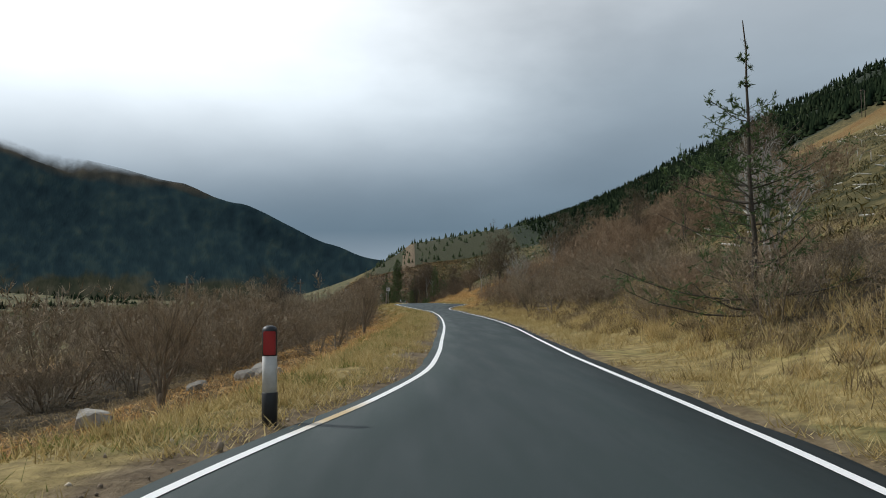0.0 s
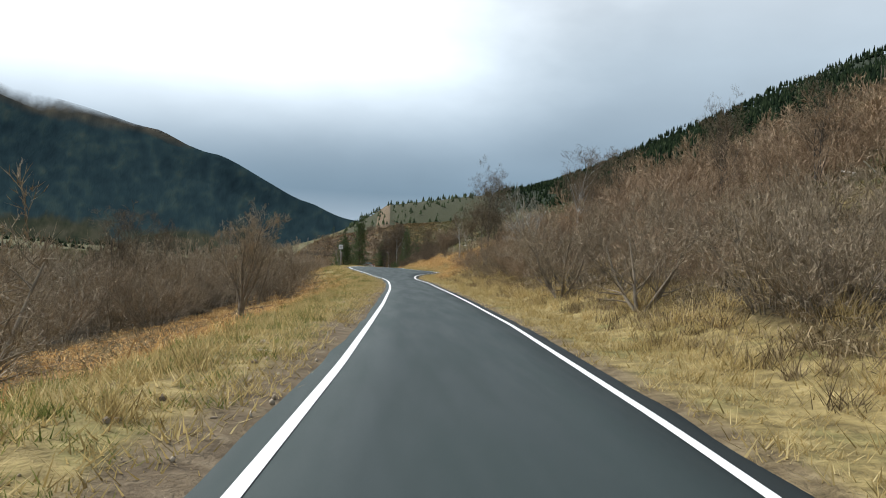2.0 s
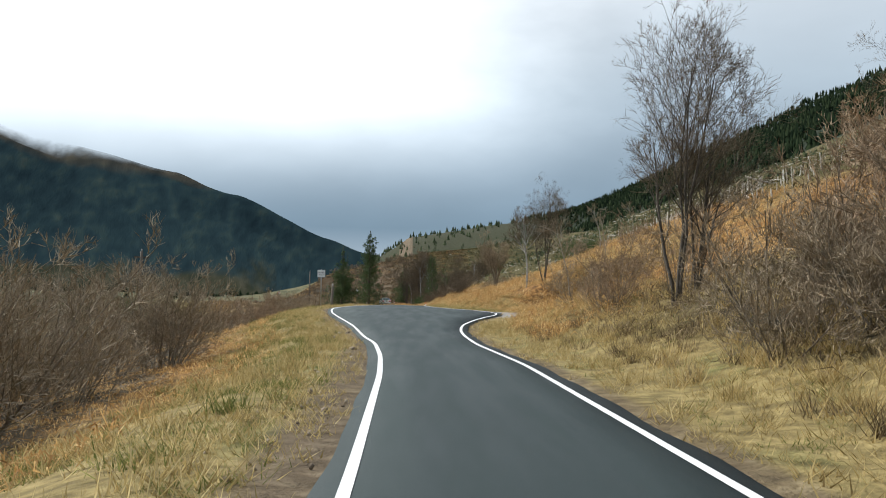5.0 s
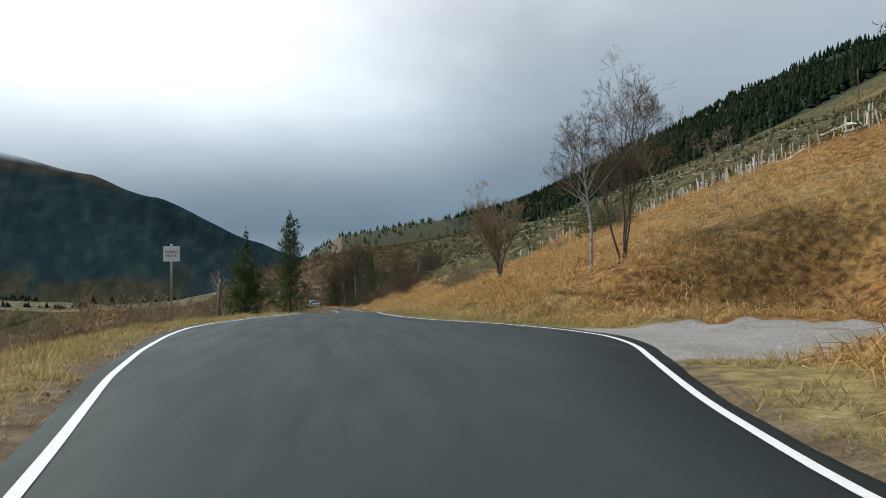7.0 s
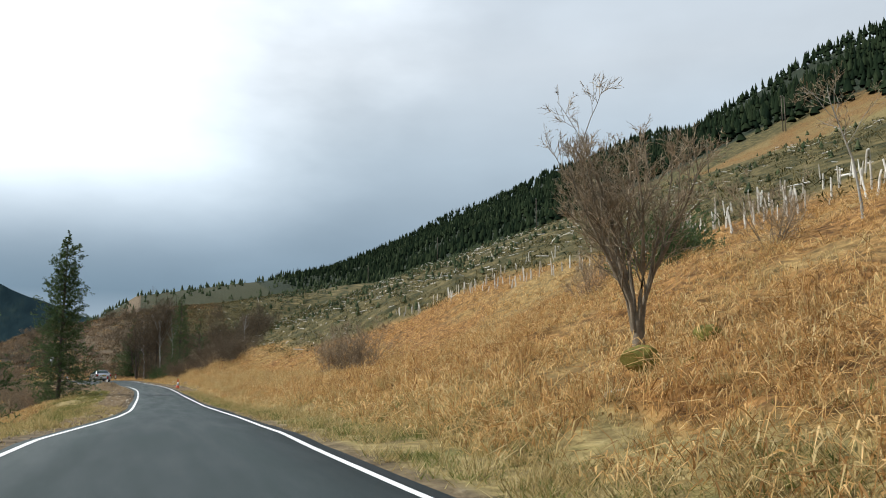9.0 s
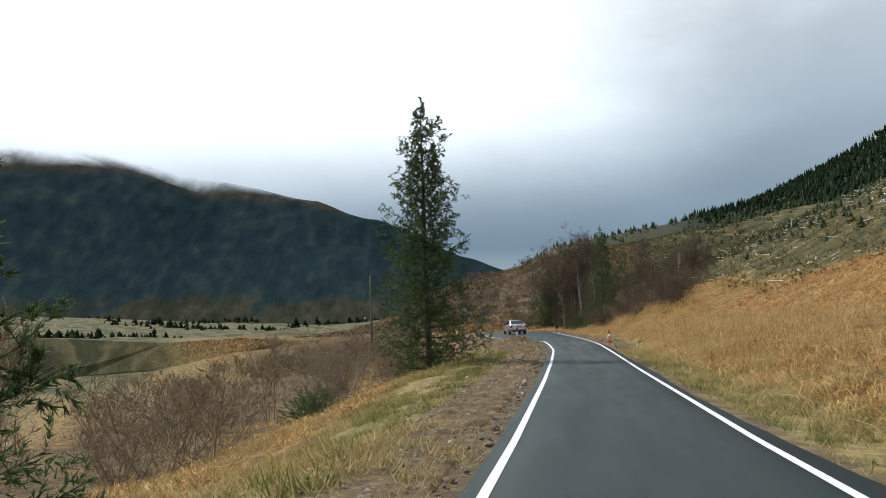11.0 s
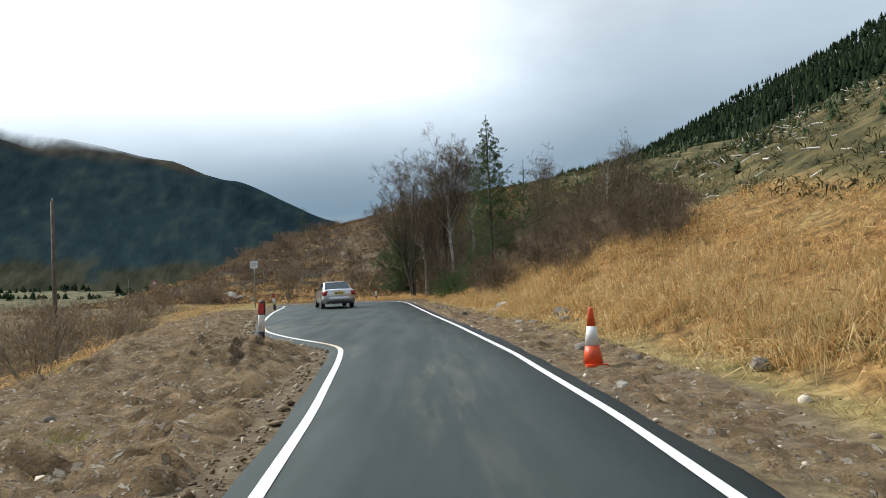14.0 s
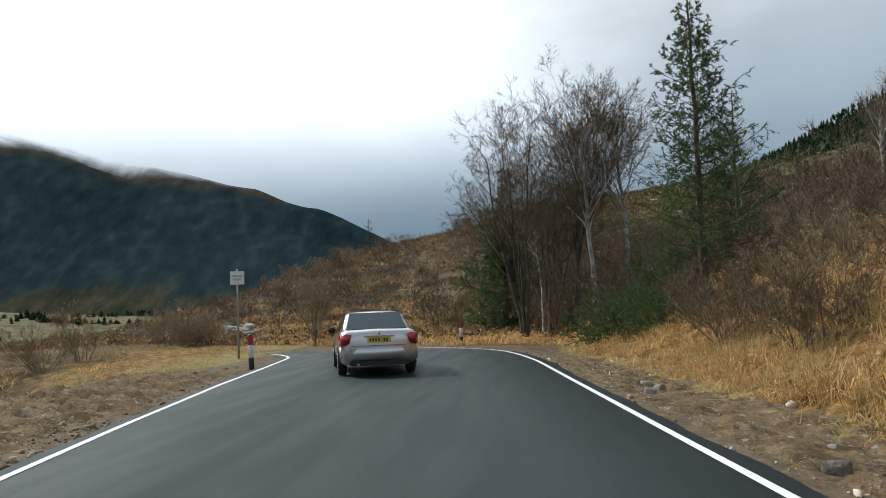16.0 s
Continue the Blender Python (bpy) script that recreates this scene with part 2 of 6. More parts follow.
def mountain_material(name, low, high, z0, z1, cloud0, cloud1):
    """Forest below, rough grass above, with cloud shade and haze in the colours; the cloud base veils the top."""
    m, nt, b = blank(name)
    g = nt.nodes.new("ShaderNodeNewGeometry")
    pos = g.outputs["Position"]
    sep = nt.nodes.new("ShaderNodeSeparateXYZ")
    nt.links.new(pos, sep.inputs[0])
    way = nt.nodes.new("ShaderNodeVectorMath"); way.operation = "NORMALIZE"
    nt.links.new(pos, way.inputs[0])
    far = nt.nodes.new("ShaderNodeVectorMath"); far.operation = "SCALE"; far.inputs["Scale"].default_value = 2200
    nt.links.new(way.outputs[0], far.inputs[0])
    pos = far.outputs[0]
    n1, n2, n3 = noise_tex(nt, pos, .0045, 6, .6, .6), noise_tex(nt, pos, .03, 6, .6), noise_tex(nt, pos, .12, 4, .6)
    wav = nt.nodes.new("ShaderNodeMath"); wav.operation = "MULTIPLY_ADD"
    wav.inputs[1].default_value = 190
    nt.links.new(n1, wav.inputs[0]); nt.links.new(sep.outputs["Z"], wav.inputs[2])
    f = mrange(nt, wav.outputs[0], z0 + 95, z1 + 95)
    c = mixc(nt, f, ramp(nt, n2, low), ramp(nt, n2, high))
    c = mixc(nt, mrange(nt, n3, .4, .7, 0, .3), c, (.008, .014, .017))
    foot = ramp(nt, n2, [(.3, (.018, .024, .016)), (.5, (.036, .037, .024)), (.75, (.066, .060, .042))])
    c = mixc(nt, mrange(nt, wav.outputs[0], 108, 132), foot, c)
    nt.links.new(c, b.inputs["Base Color"])
    b.inputs["Roughness"].default_value = 1.0
    b.inputs["Specular IOR Level"].default_value = 0.0
    bump(nt, b, n2, .35, 10)
    w2 = nt.nodes.new("ShaderNodeMath"); w2.operation = "MULTIPLY_ADD"
    w2.inputs[1].default_value = 190
    nt.links.new(n1, w2.inputs[0]); nt.links.new(sep.outputs["Z"], w2.inputs[2])
    veil = mrange(nt, w2.outputs[0], cloud0 + 95, cloud1 + 95)
    tr = nt.nodes.new("ShaderNodeBsdfTransparent")
    mx = nt.nodes.new("ShaderNodeMixShader")
    nt.links.new(veil, mx.inputs[0]); nt.links.new(b.outputs[0], mx.inputs[1]); nt.links.new(tr.outputs[0], mx.inputs[2])
    nt.links.new(mx.outputs[0], nt.nodes["Material Output"].inputs[0])
    return m


def plain(name, c, rough=.5, metal=0.0, coat=0.0, trans=0.0, c2=None, scale=6.0):
    m, nt, b = blank(name)
    co = nt.nodes.new("ShaderNodeTexCoord")
    n = noise_tex(nt, co.outputs["Object"], scale, 5, .65)
    c2 = c2 or tuple(x * .72 for x in c)
    nt.links.new(ramp(nt, n, [(.3, c2), (.6, c)]), b.inputs["Base Color"])
    b.inputs["Roughness"].default_value, b.inputs["Metallic"].default_value = rough, metal
    b.inputs["Coat Weight"].default_value, b.inputs["Transmission Weight"].default_value = coat, trans
    return m


M_GROUND, M_ASPHALT, M_PAINT = ground_material(), asphalt_material(), paint_material()
# slope colours darkened and blued to paint in cloud shadow and aerial haze
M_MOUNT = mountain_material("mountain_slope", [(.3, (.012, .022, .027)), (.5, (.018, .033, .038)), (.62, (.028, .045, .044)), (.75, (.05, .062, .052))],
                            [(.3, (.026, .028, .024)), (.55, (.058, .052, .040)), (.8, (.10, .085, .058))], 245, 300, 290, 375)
M_BLEACH = surface("bleached_grass", [(.1, (.20, .14, .06)), (.4, (.41, .295, .12)), (.62, (.57, .435, .20)), (.85, (.70, .57, .31))], .6, .9, rand="island", spread=.3, world=True, thin=0.45)
M_LITTER = surface("dead_leaf_litter", [(.1, (.05, .036, .02)), (.4, (.13, .095, .05)), (.62, (.24, .18, .098)), (.85, (.38, .30, .18))], .35, .9, rand="island", spread=.3, world=True, thin=0.35)
M_STRAW = surface("dry_grass", [(.1, (.16, .11, .045)), (.35, (.32, .24, .095)), (.62, (.48, .37, .165)), (.85, (.61, .50, .265))], .6, .9, rand="island", spread=.3, world=True, thin=0.45)
M_GREEN = surface("green_grass", [(.2, (.07, .085, .022)), (.5, (.15, .165, .045)), (.8, (.29, .28, .10))], .6, .9, rand="island", spread=.25, world=True, thin=0.45)
# bracken's low stop is deepened as painted shade among the fronds
M_BRACKEN = surface("dead_bracken", [(.05, (.11, .055, .020)), (.4, (.37, .205, .072)), (.6, (.59, .36, .135)), (.85, (.78, .57, .28))], .35, .9, rand="island", spread=.3, world=True, thin=0.4)
M_TWIG = surface("grey_brown_twigs", [(.2, (.11, .086, .056)), (.5, (.28, .22, .148)), (.8, (.46, .375, .265))], 1.1, .9, rand="island", spread=.22)
M_TWIG_RED = surface("red_brown_twigs", [(.2, (.115, .078, .05)), (.5, (.29, .205, .13)), (.8, (.47, .355, .24))], 1.1, .9, rand="island", spread=.2)
M_TWIG_DARK = surface("dark_brown_twigs", [(.2, (.05, .037, .024)), (.5, (.135, .102, .066)), (.8, (.26, .205, .14))], 1.1, .9, rand="island", spread=.22)
M_BARK = surface("dark_bark", [(.25, (.03, .026, .022)), (.5, (.085, .072, .058)), (.8, (.19, .17, .145))], 3.0, .95, bump_scale=22, bump_size=.02)
M_STEM = surface("shrub_bark", [(.25, (.07, .056, .042)), (.5, (.17, .138, .10)), (.8, (.34, .285, .215))], 3.0, .95)
M_PALE = surface("lichen_bark", [(.25, (.12, .11, .095)), (.5, (.30, .285, .25)), (.8, (.50, .485, .44))], 3.0, .9, bump_scale=22, bump_size=.015)
M_BIRCH = surface("birch_bark", [(.3, (.07, .062, .055)), (.44, (.22, .205, .185)), (.6, (.48, .465, .44)), (.8, (.60, .59, .565))], 2.6, .85, bump_scale=18, bump_size=.012)
M_NEEDLE = surface("spruce_needles", [(.15, (.03, .052, .022)), (.5, (.075, .12, .048)), (.8, (.15, .20, .085))], 1.5, .8, rand="island", spread=.25, thin=0.3)
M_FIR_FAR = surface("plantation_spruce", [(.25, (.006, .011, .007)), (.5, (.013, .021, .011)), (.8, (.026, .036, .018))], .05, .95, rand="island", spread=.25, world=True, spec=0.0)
M_SAPLING = surface("sapling_needles", [(.25, (.015, .026, .010)), (.5, (.036, .054, .02)), (.8, (.075, .09, .04))], .4, .9, rand="island", spread=.25, world=True)
M_STAKE = surface("bleached_wood", [(.2, (.32, .28, .22)), (.5, (.62, .585, .52)), (.8, (.82, .80, .75))], 2.0, .9, rand="object", spread=.2, bump_scale=30, bump_size=.01)
M_POLE = surface("pole_timber", [(.25, (.05, .042, .034)), (.5, (.12, .10, .08)), (.8, (.24, .21, .18))], 2.0, .9, bump_scale=30, bump_size=.01)
M_ROCK = surface("grey_rock", [(.25, (.10, .088, .07)), (.5, (.22, .20, .17)), (.8, (.40, .375, .33))], 2.2, .9, rand="object", spread=.2, bump_scale=14, bump_size=.03)
M_ROCK_PALE = surface("pale_rock", [(.25, (.30, .28, .25)), (.5, (.52, .50, .46)), (.8, (.72, .70, .66))], 2.2, .9, bump_scale=14, bump_size=.02)
M_CHIP = surface("brown_stone_chips", [(.2, (.15, .115, .08)), (.5, (.33, .265, .19)), (.8, (.58, .50, .39))], 3.0, .95, rand="island", spread=.35)
M_MOSS = surface("moss", [(.25, (.05, .05, .012)), (.5, (.15, .135, .03)), (.8, (.27, .23, .06))], 4, .95, bump_scale=30, bump_size=.03)
M_SOIL = surface("turned_soil", [(.2, (.075, .053, .03)), (.5, (.21, .152, .088)), (.7, (.34, .265, .17)), (.9, (.48, .41, .30))], 2.4, .95, bump_scale=40, bump_size=.02, world=True, rand="island", spread=.3)
M_POSTW, M_POSTK, M_POSTR = plain("post_white", (.78, .78, .77), .55, c2=(.6, .6, .58)), plain("post_black", (.025, .026, .028), .5), plain("post_red", (.42, .025, .02), .4)
M_CONE, M_CONEW = plain("cone_orange", (.75, .10, .025), .45), plain("cone_white", (.78, .77, .75), .5)
M_STEEL = plain("galvanised_steel", (.42, .43, .44), .45, .8)
M_SIGNW, M_SIGNK, M_SIGNR = plain("sign_white", (.74, .76, .77), .4, c2=(.66, .68, .69)), plain("sign_black", (.03, .03, .032), .5), plain("sign_red", (.55, .03, .03), .4)


def rubble_material():
    """Brown soil set with broken stones of many sizes."""
    m, nt, b = blank("rubble_soil")
    g = nt.nodes.new("ShaderNodeNewGeometry")
    pos = g.outputs["Position"]
    wide, mid, fine = noise_tex(nt, pos, .7, 4), noise_tex(nt, pos, 3.5, 6, .65), noise_tex(nt, pos, 40, 4, .7)
    c = ramp(nt, mid, [(.25, (.05, .032, .018)), (.45, (.18, .122, .064)), (.6, (.31, .222, .125)), (.78, (.48, .375, .24))])
    c = mixc(nt, mrange(nt, fine, .35, .7, 0, .5), c, (.09, .064, .037))
    c = mixc(nt, mrange(nt, wide, .5, .68, 0, .35), c, (.26, .19, .105))
    warp = nt.nodes.new("ShaderNodeTexNoise")
    warp.inputs["Scale"].default_value, warp.inputs["Detail"].default_value = 22, 3
    nt.links.new(pos, warp.inputs["Vector"])
    bend = nt.nodes.new("ShaderNodeVectorMath"); bend.operation = "MULTIPLY_ADD"
    bend.inputs[1].default_value = (.09, .09, .09)
    nt.links.new(warp.outputs["Color"], bend.inputs[0]); nt.links.new(pos, bend.inputs[2])
    high = mid
    for scale, share in ((9.0, .70), (24.0, .55)):
        v = nt.nodes.new("ShaderNodeTexVoronoi")
        v.distance = "CHEBYCHEV"
        v.inputs["Scale"].default_value = scale
        nt.links.new(bend.outputs[0], v.inputs["Vector"])
        sep = nt.nodes.new("ShaderNodeSeparateColor")
        nt.links.new(v.outputs["Color"], sep.inputs[0])
        inside = mrange(nt, v.outputs["Distance"], .38, .28)
        pick = nt.nodes.new("ShaderNodeMath"); pick.operation = "MULTIPLY"
        nt.links.new(inside, pick.inputs[0]); nt.links.new(mrange(nt, sep.outputs[0], share, share + .1), pick.inputs[1])
        tone = ramp(nt, sep.outputs[1], [(.1, (.11, .085, .058)), (.5, (.22, .18, .13)), (.9, (.40, .35, .28))])
        c = mixc(nt, pick.outputs[0], c, tone)
        ad = nt.nodes.new("ShaderNodeMath"); ad.operation = "MULTIPLY_ADD"
        ad.inputs[1].default_value = .5
        nt.links.new(pick.outputs[0], ad.inputs[0]); nt.links.new(high, ad.inputs[2])
        high = ad.outputs[0]
    ad = nt.nodes.new("ShaderNodeMath"); ad.operation = "MULTIPLY_ADD"
    ad.inputs[1].default_value = .6
    nt.links.new(fine, ad.inputs[0]); nt.links.new(high, ad.inputs[2])
    high = ad.outputs[0]
    nt.links.new(c, b.inputs["Base Color"])
    b.inputs["Roughness"].default_value = .95
    b.inputs["Specular IOR Level"].default_value = .15
    bump(nt, b, high, 1.0, .07)
    return m


M_RUBBLE = rubble_material()
M_KNOLL = surface("dull_red_brown_heath", [(.15, (.03, .019, .010)), (.4, (.08, .048, .024)), (.62, (.15, .093, .045)), (.85, (.26, .185, .10))], .2, .95, rand="island", spread=.35, world=True, thin=.2)
M_HEATH = surface("rough_heath", [(.15, (.016, .018, .008)), (.4, (.046, .048, .017)), (.55, (.10, .085, .03)), (.7, (.175, .14, .054)), (.9, (.30, .25, .14))], .12, .95, rand="island", spread=.3, world=True, thin=.2)

# ---------------------------------------------------------------- plan of the road and the land
LEFT = [(-15, -4.6), (0, -3.4), (4, -2.7), (6, -2.22), (8, -1.67), (10, -1.25), (11.5, -.97), (13, -.77), (15, -.62), (18, -.43), (22, -.25),
        (27, 0), (33, .27), (40, .49), (47, .68), (60, .92), (68, .98), (76, .9), (80, .75), (84, .45), (87, -.02), (90, -.36), (93, -.77),
        (96, -1.3), (100, -2.05), (104, -2.65), (108, -3.08), (112, -3.32), (115, -3.15), (118, -2.67), (124, -1.85), (130, -1.38)]
LEFT += [(136, -.74), (140, -.36), (145, -.08), (152, .06), (160, .2), (168, .28), (175, .3), (180, .28), (184, .14), (187, .04), (190, -.14),
         (192, -.25), (194.6, -.46), (195.3, -.60), (196.2, -1.0), (197.2, -1.52), (198.5, -2.12), (200, -2.75), (202, -3.4), (204, -3.85), (206, -4.3),
         (209, -4.85), (215, -5.85), (221, -6.75), (227, -7.4), (231, -7.9)]
RIGHT = [(-15, .9), (0, 1.5), (5, 1.85), (9, 1.98), (15, 2.15), (22, 2.53), (30, 3.0), (40, 3.36), (50, 3.53), (60, 3.63), (70, 3.68), (78, 3.55),
         (84, 3.1), (88, 3.05), (91, 3.12), (94, 3.38), (97, 3.97), (100, 4.75), (103, 5.6), (105.5, 5.95), (108, 5.65), (112, 4.55),
         (115, 3.45), (118, 2.78), (122, 2.45), (127, 2.42), (132, 2.48), (138, 2.65), (150, 2.75), (164, 2.76), (176, 2.83), (186, 2.82)]
RIGHT += [(192, 2.6), (200, 2.0), (208, 1.4), (215, .93), (220, .6), (226, .15), (229, -.25), (231, -.65)]
BEND_L = [(-8.0, 231.6), (-8.8, 233.6), (-10.2, 235.4), (-12.4, 237.2), (-15.2, 239.4), (-18, 242), (-21, 246), (-24, 253), (-27, 263)]
BEND_R = [(-.8, 231.8), (-1.8, 234), (-3.8, 236.2), (-6.8, 238.4), (-10.4, 240.8), (-14, 243.8), (-17.3, 248), (-20.6, 254.5), (-23.6, 264)]
ROAD_Z = [(-15, 0), (40, 0), (55, -.04), (70, -.11), (80, -.05), (90, .02), (100, .29), (110, .46), (120, .55), (130, .52), (140, .26), (150, .02),
          (160, -.07), (170, -.15), (180, -.23), (190, -.28), (200, -.28), (210, -.34), (220, -.41), (230, -.42), (265, -.6), (320, -1)]


def smooth_table(tab):
    ys = np.arange(tab[0][0], tab[-1][0] + .01, .25)
    v = np.interp(ys, [a for a, b in tab], [b for a, b in tab])
    k = np.hanning(7); k /= k.sum()
    return ys, np.convolve(np.pad(v, 3, mode="edge"), k, "valid")


T_L, T_R, T_Z = smooth_table(LEFT), smooth_table(RIGHT), smooth_table(ROAD_Z)
edge_l = lambda y: float(np.interp(y, *T_L))
edge_r = lambda y: float(np.interp(y, *T_R))
road_z = lambda y: float(np.interp(y, *T_Z))
tab = lambda x, pts: float(np.interp(x, [p[0] for p in pts], [p[1] for p in pts]))
step = lambda a, b, x: (lambda t: t * t * (3 - 2 * t))(min(1.0, max(0.0, (x - a) / (b - a))))
SHOULDER = .28
WALL = [(0, 0), (22, 7.7), (30, 11.3), (46, 17.4), (80, 30.5), (124, 46.5), (165, 66), (220, 92), (300, 134), (400, 186), (480, 225), (560, 250), (700, 275), (4500, 300)]
NEAR_A = [(0, -.03), (1.5, .02), (3, .45), (5, 1.2), (7, 1.75), (10, 2.9), (14, 4.6), (18, 6.2), (22, 7.7)]
NEAR_B = [(0, -.03), (1.0, -.18), (2.5, -.08), (4, .25), (7, .75), (10, 1.3), (14, 3.2), (18, 5.2), (22, 7.7)]
NEAR_C = [(0, -.03), (1.2, -.22), (2.6, -.28), (3.6, -.1), (5, .75), (6.5, 1.7), (9, 2.7), (14, 4.2), (18, 5.8), (22, 7.7)]
LOW_A = [(0, -.03), (1.4, -.02), (2.6, -.35), (4.2, -1.0), (8, -1.8), (14, -3.0), (25, -3.8), (60, -4.5), (130, -4), (220, 1), (380, 12), (560, 24), (900, 40), (5000, 60)]
LOW_B = [(0, -.03), (2.0, .0), (3.6, -.15), (5.2, -.7), (8, -1.9), (14, -3.4), (25, -4.3), (60, -5), (130, -4), (220, 1), (380, 12), (560, 24), (900, 40), (5000, 60)]
KNOLL = [(-75, -9), (-58, -8), (-48, -6), (-38, -4), (-33, 0), (-29, 4.5), (-25, 8), (-20, 9.3), (-15, 10.8), (-7, 12.6), (-1, 13.9), (5.5, 15.2), (12, 16.2), (22, 17.4), (30, 19), (52, 23), (90, 30)]
RIDGE = [(-120, 0), (-40, 35), (0, 62), (80, 75), (150, 86), (250, 106), (330, 130), (500, 150)]


def land(x, y):
    """Height of the ground at a place."""
    zr, l, r = road_z(y), edge_l(y) - SHOULDER, edge_r(y) + SHOULDER
    if x > r:
        o = x - r
        far = max(0.0, y - 600) * .085
        if o + far >= 22:
            z = tab(o + far, WALL) * (1 - .09 * step(850, 1350, y))
        else:
            a, b, c = (tab(o, t) for t in (NEAR_A, NEAR_B, NEAR_C))
            w = step(138, 156, y); v = step(196, 214, y)
            lay = step(98.5, 101, y) * (1 - step(111.5, 114, y)) * (1 - step(9, 14, o))
            z = (a * (1 - w) + b * w) * (1 - v) + c * v
            z = z * (1 - lay) - .03 * lay
        z += zr * max(0.0, 1 - o / 40)
    elif x < l:
        o = l - x
        w = step(150, 165, y)
        z = tab(o, LOW_A) * (1 - w) + tab(o, LOW_B) * w
        flat = step(224, 231, y) * (1 - step(262, 285, y))
        if flat:
            z = z * (1 - flat) + flat * (-.06 if o < 15 else -.06 - (o - 15) * .12)
        z += zr * max(0.0, 1 - o / 40)
    else:
        o, z = 0.0, zr - .05
    if y > 234:
        kz = tab(x, KNOLL) * step(234, 328, y) ** 1.4 * (1 - .6 * step(335, 700, y))
        if kz > z:
            d = kz - z
            z += d * step(0, 2.5, d)
        o = max(o, (y - 236) * .2)
    if y > 480 and x > -120:
        z = max(z, tab(x, RIDGE) * step(480, 880, y) * (1 - .5 * step(950, 1500, y)))
    if o > .5:
        a = min(1.0, (o - .5) / 4)
        n = noise.noise(Vector((x * .9, y * .9, 3))) * .10 + noise.noise(Vector((x * .33, y * .33, 7))) * .22
        n += noise.noise(Vector((x * .09, y * .09, 1))) * min(1.6, o * .03) + noise.noise(Vector((x * .011, y * .011, 5))) * min(22.0, max(0.0, o - 90) * .06)
        z += n * a
        if x > r and o < 30 and 80 < y < 250:
            tuft = 1 - abs(noise.noise(Vector((x * .75, y * .75, 21)))) * 2.2
            z += .25 * tuft * step(1.6, 3.5, o) * (1 - step(20, 30, o))
    return z


def bracken_top(x, y):
    """How far from the road the bracken reaches before the felled slope."""
    return 24 - 12 * (1 - step(48, 74, y)) - 10.5 * step(160, 205, y) + 2.2 * noise.noise(Vector((y * .12, 4, 0)))


def link(name, me, parent=None, label=""):
    ob = new(name, me)
    if parent:
        ob.parent = parent
    if label:
        ob["label"] = label
    return ob


def raw_mesh(name, verts, faces, mats, smooth=False):
    """verts: (n,3) array; faces: (m,3) or (m,4) array or a list of those."""
    me = bpy.data.meshes.new(name)
    fs = faces if isinstance(faces, list) else [faces]
    fs = [np.asarray(f, dtype=np.int32) for f in fs if len(f)]
    verts = np.asarray(verts, dtype=np.float32)
    loops = np.concatenate([f.ravel() for f in fs])
    counts = np.concatenate([np.full(len(f), f.shape[1], dtype=np.int32) for f in fs])
    starts = np.concatenate([[0], np.cumsum(counts)[:-1]]).astype(np.int32)
    me.vertices.add(len(verts)); me.vertices.foreach_set("co", verts.ravel())
    me.loops.add(len(loops)); me.loops.foreach_set("vertex_index", loops)
    me.polygons.add(len(counts)); me.polygons.foreach_set("loop_start", starts); me.polygons.foreach_set("loop_total", counts)
    if smooth:
        me.polygons.foreach_set("use_smooth", np.ones(len(counts), dtype=bool))
    me.update(calc_edges=True)
    me.validate()
    for m in (mats if isinstance(mats, (list, tuple)) else [mats]):
        me.materials.append(m)
    return me


def part(name, bm, material, parent, label="", smooth=False):
    me = bpy.data.meshes.new(name)
    if smooth:
        for f in bm.faces:
            f.smooth = True
    bm.to_mesh(me); bm.free()
    for m in (material if isinstance(material, (list, tuple)) else [material]):
        me.materials.append(m)
    return link(name, me, parent, label)


def holder(name, label, category, group="", at=(0, 0, 0), rz=0.0):
    ob = new(name)
    ob.empty_display_size = .2
    ob.matrix_basis = pose(*at, 0, 0, rz)
    return tagged(ob, label, category, group)


def grid_faces(nr, nc):
    i = np.arange((nr - 1) * (nc - 1)); r, c = i // (nc - 1), i % (nc - 1)
    a = r * nc + c
    return np.stack([a, a + 1, a + nc + 1, a + nc], 1)


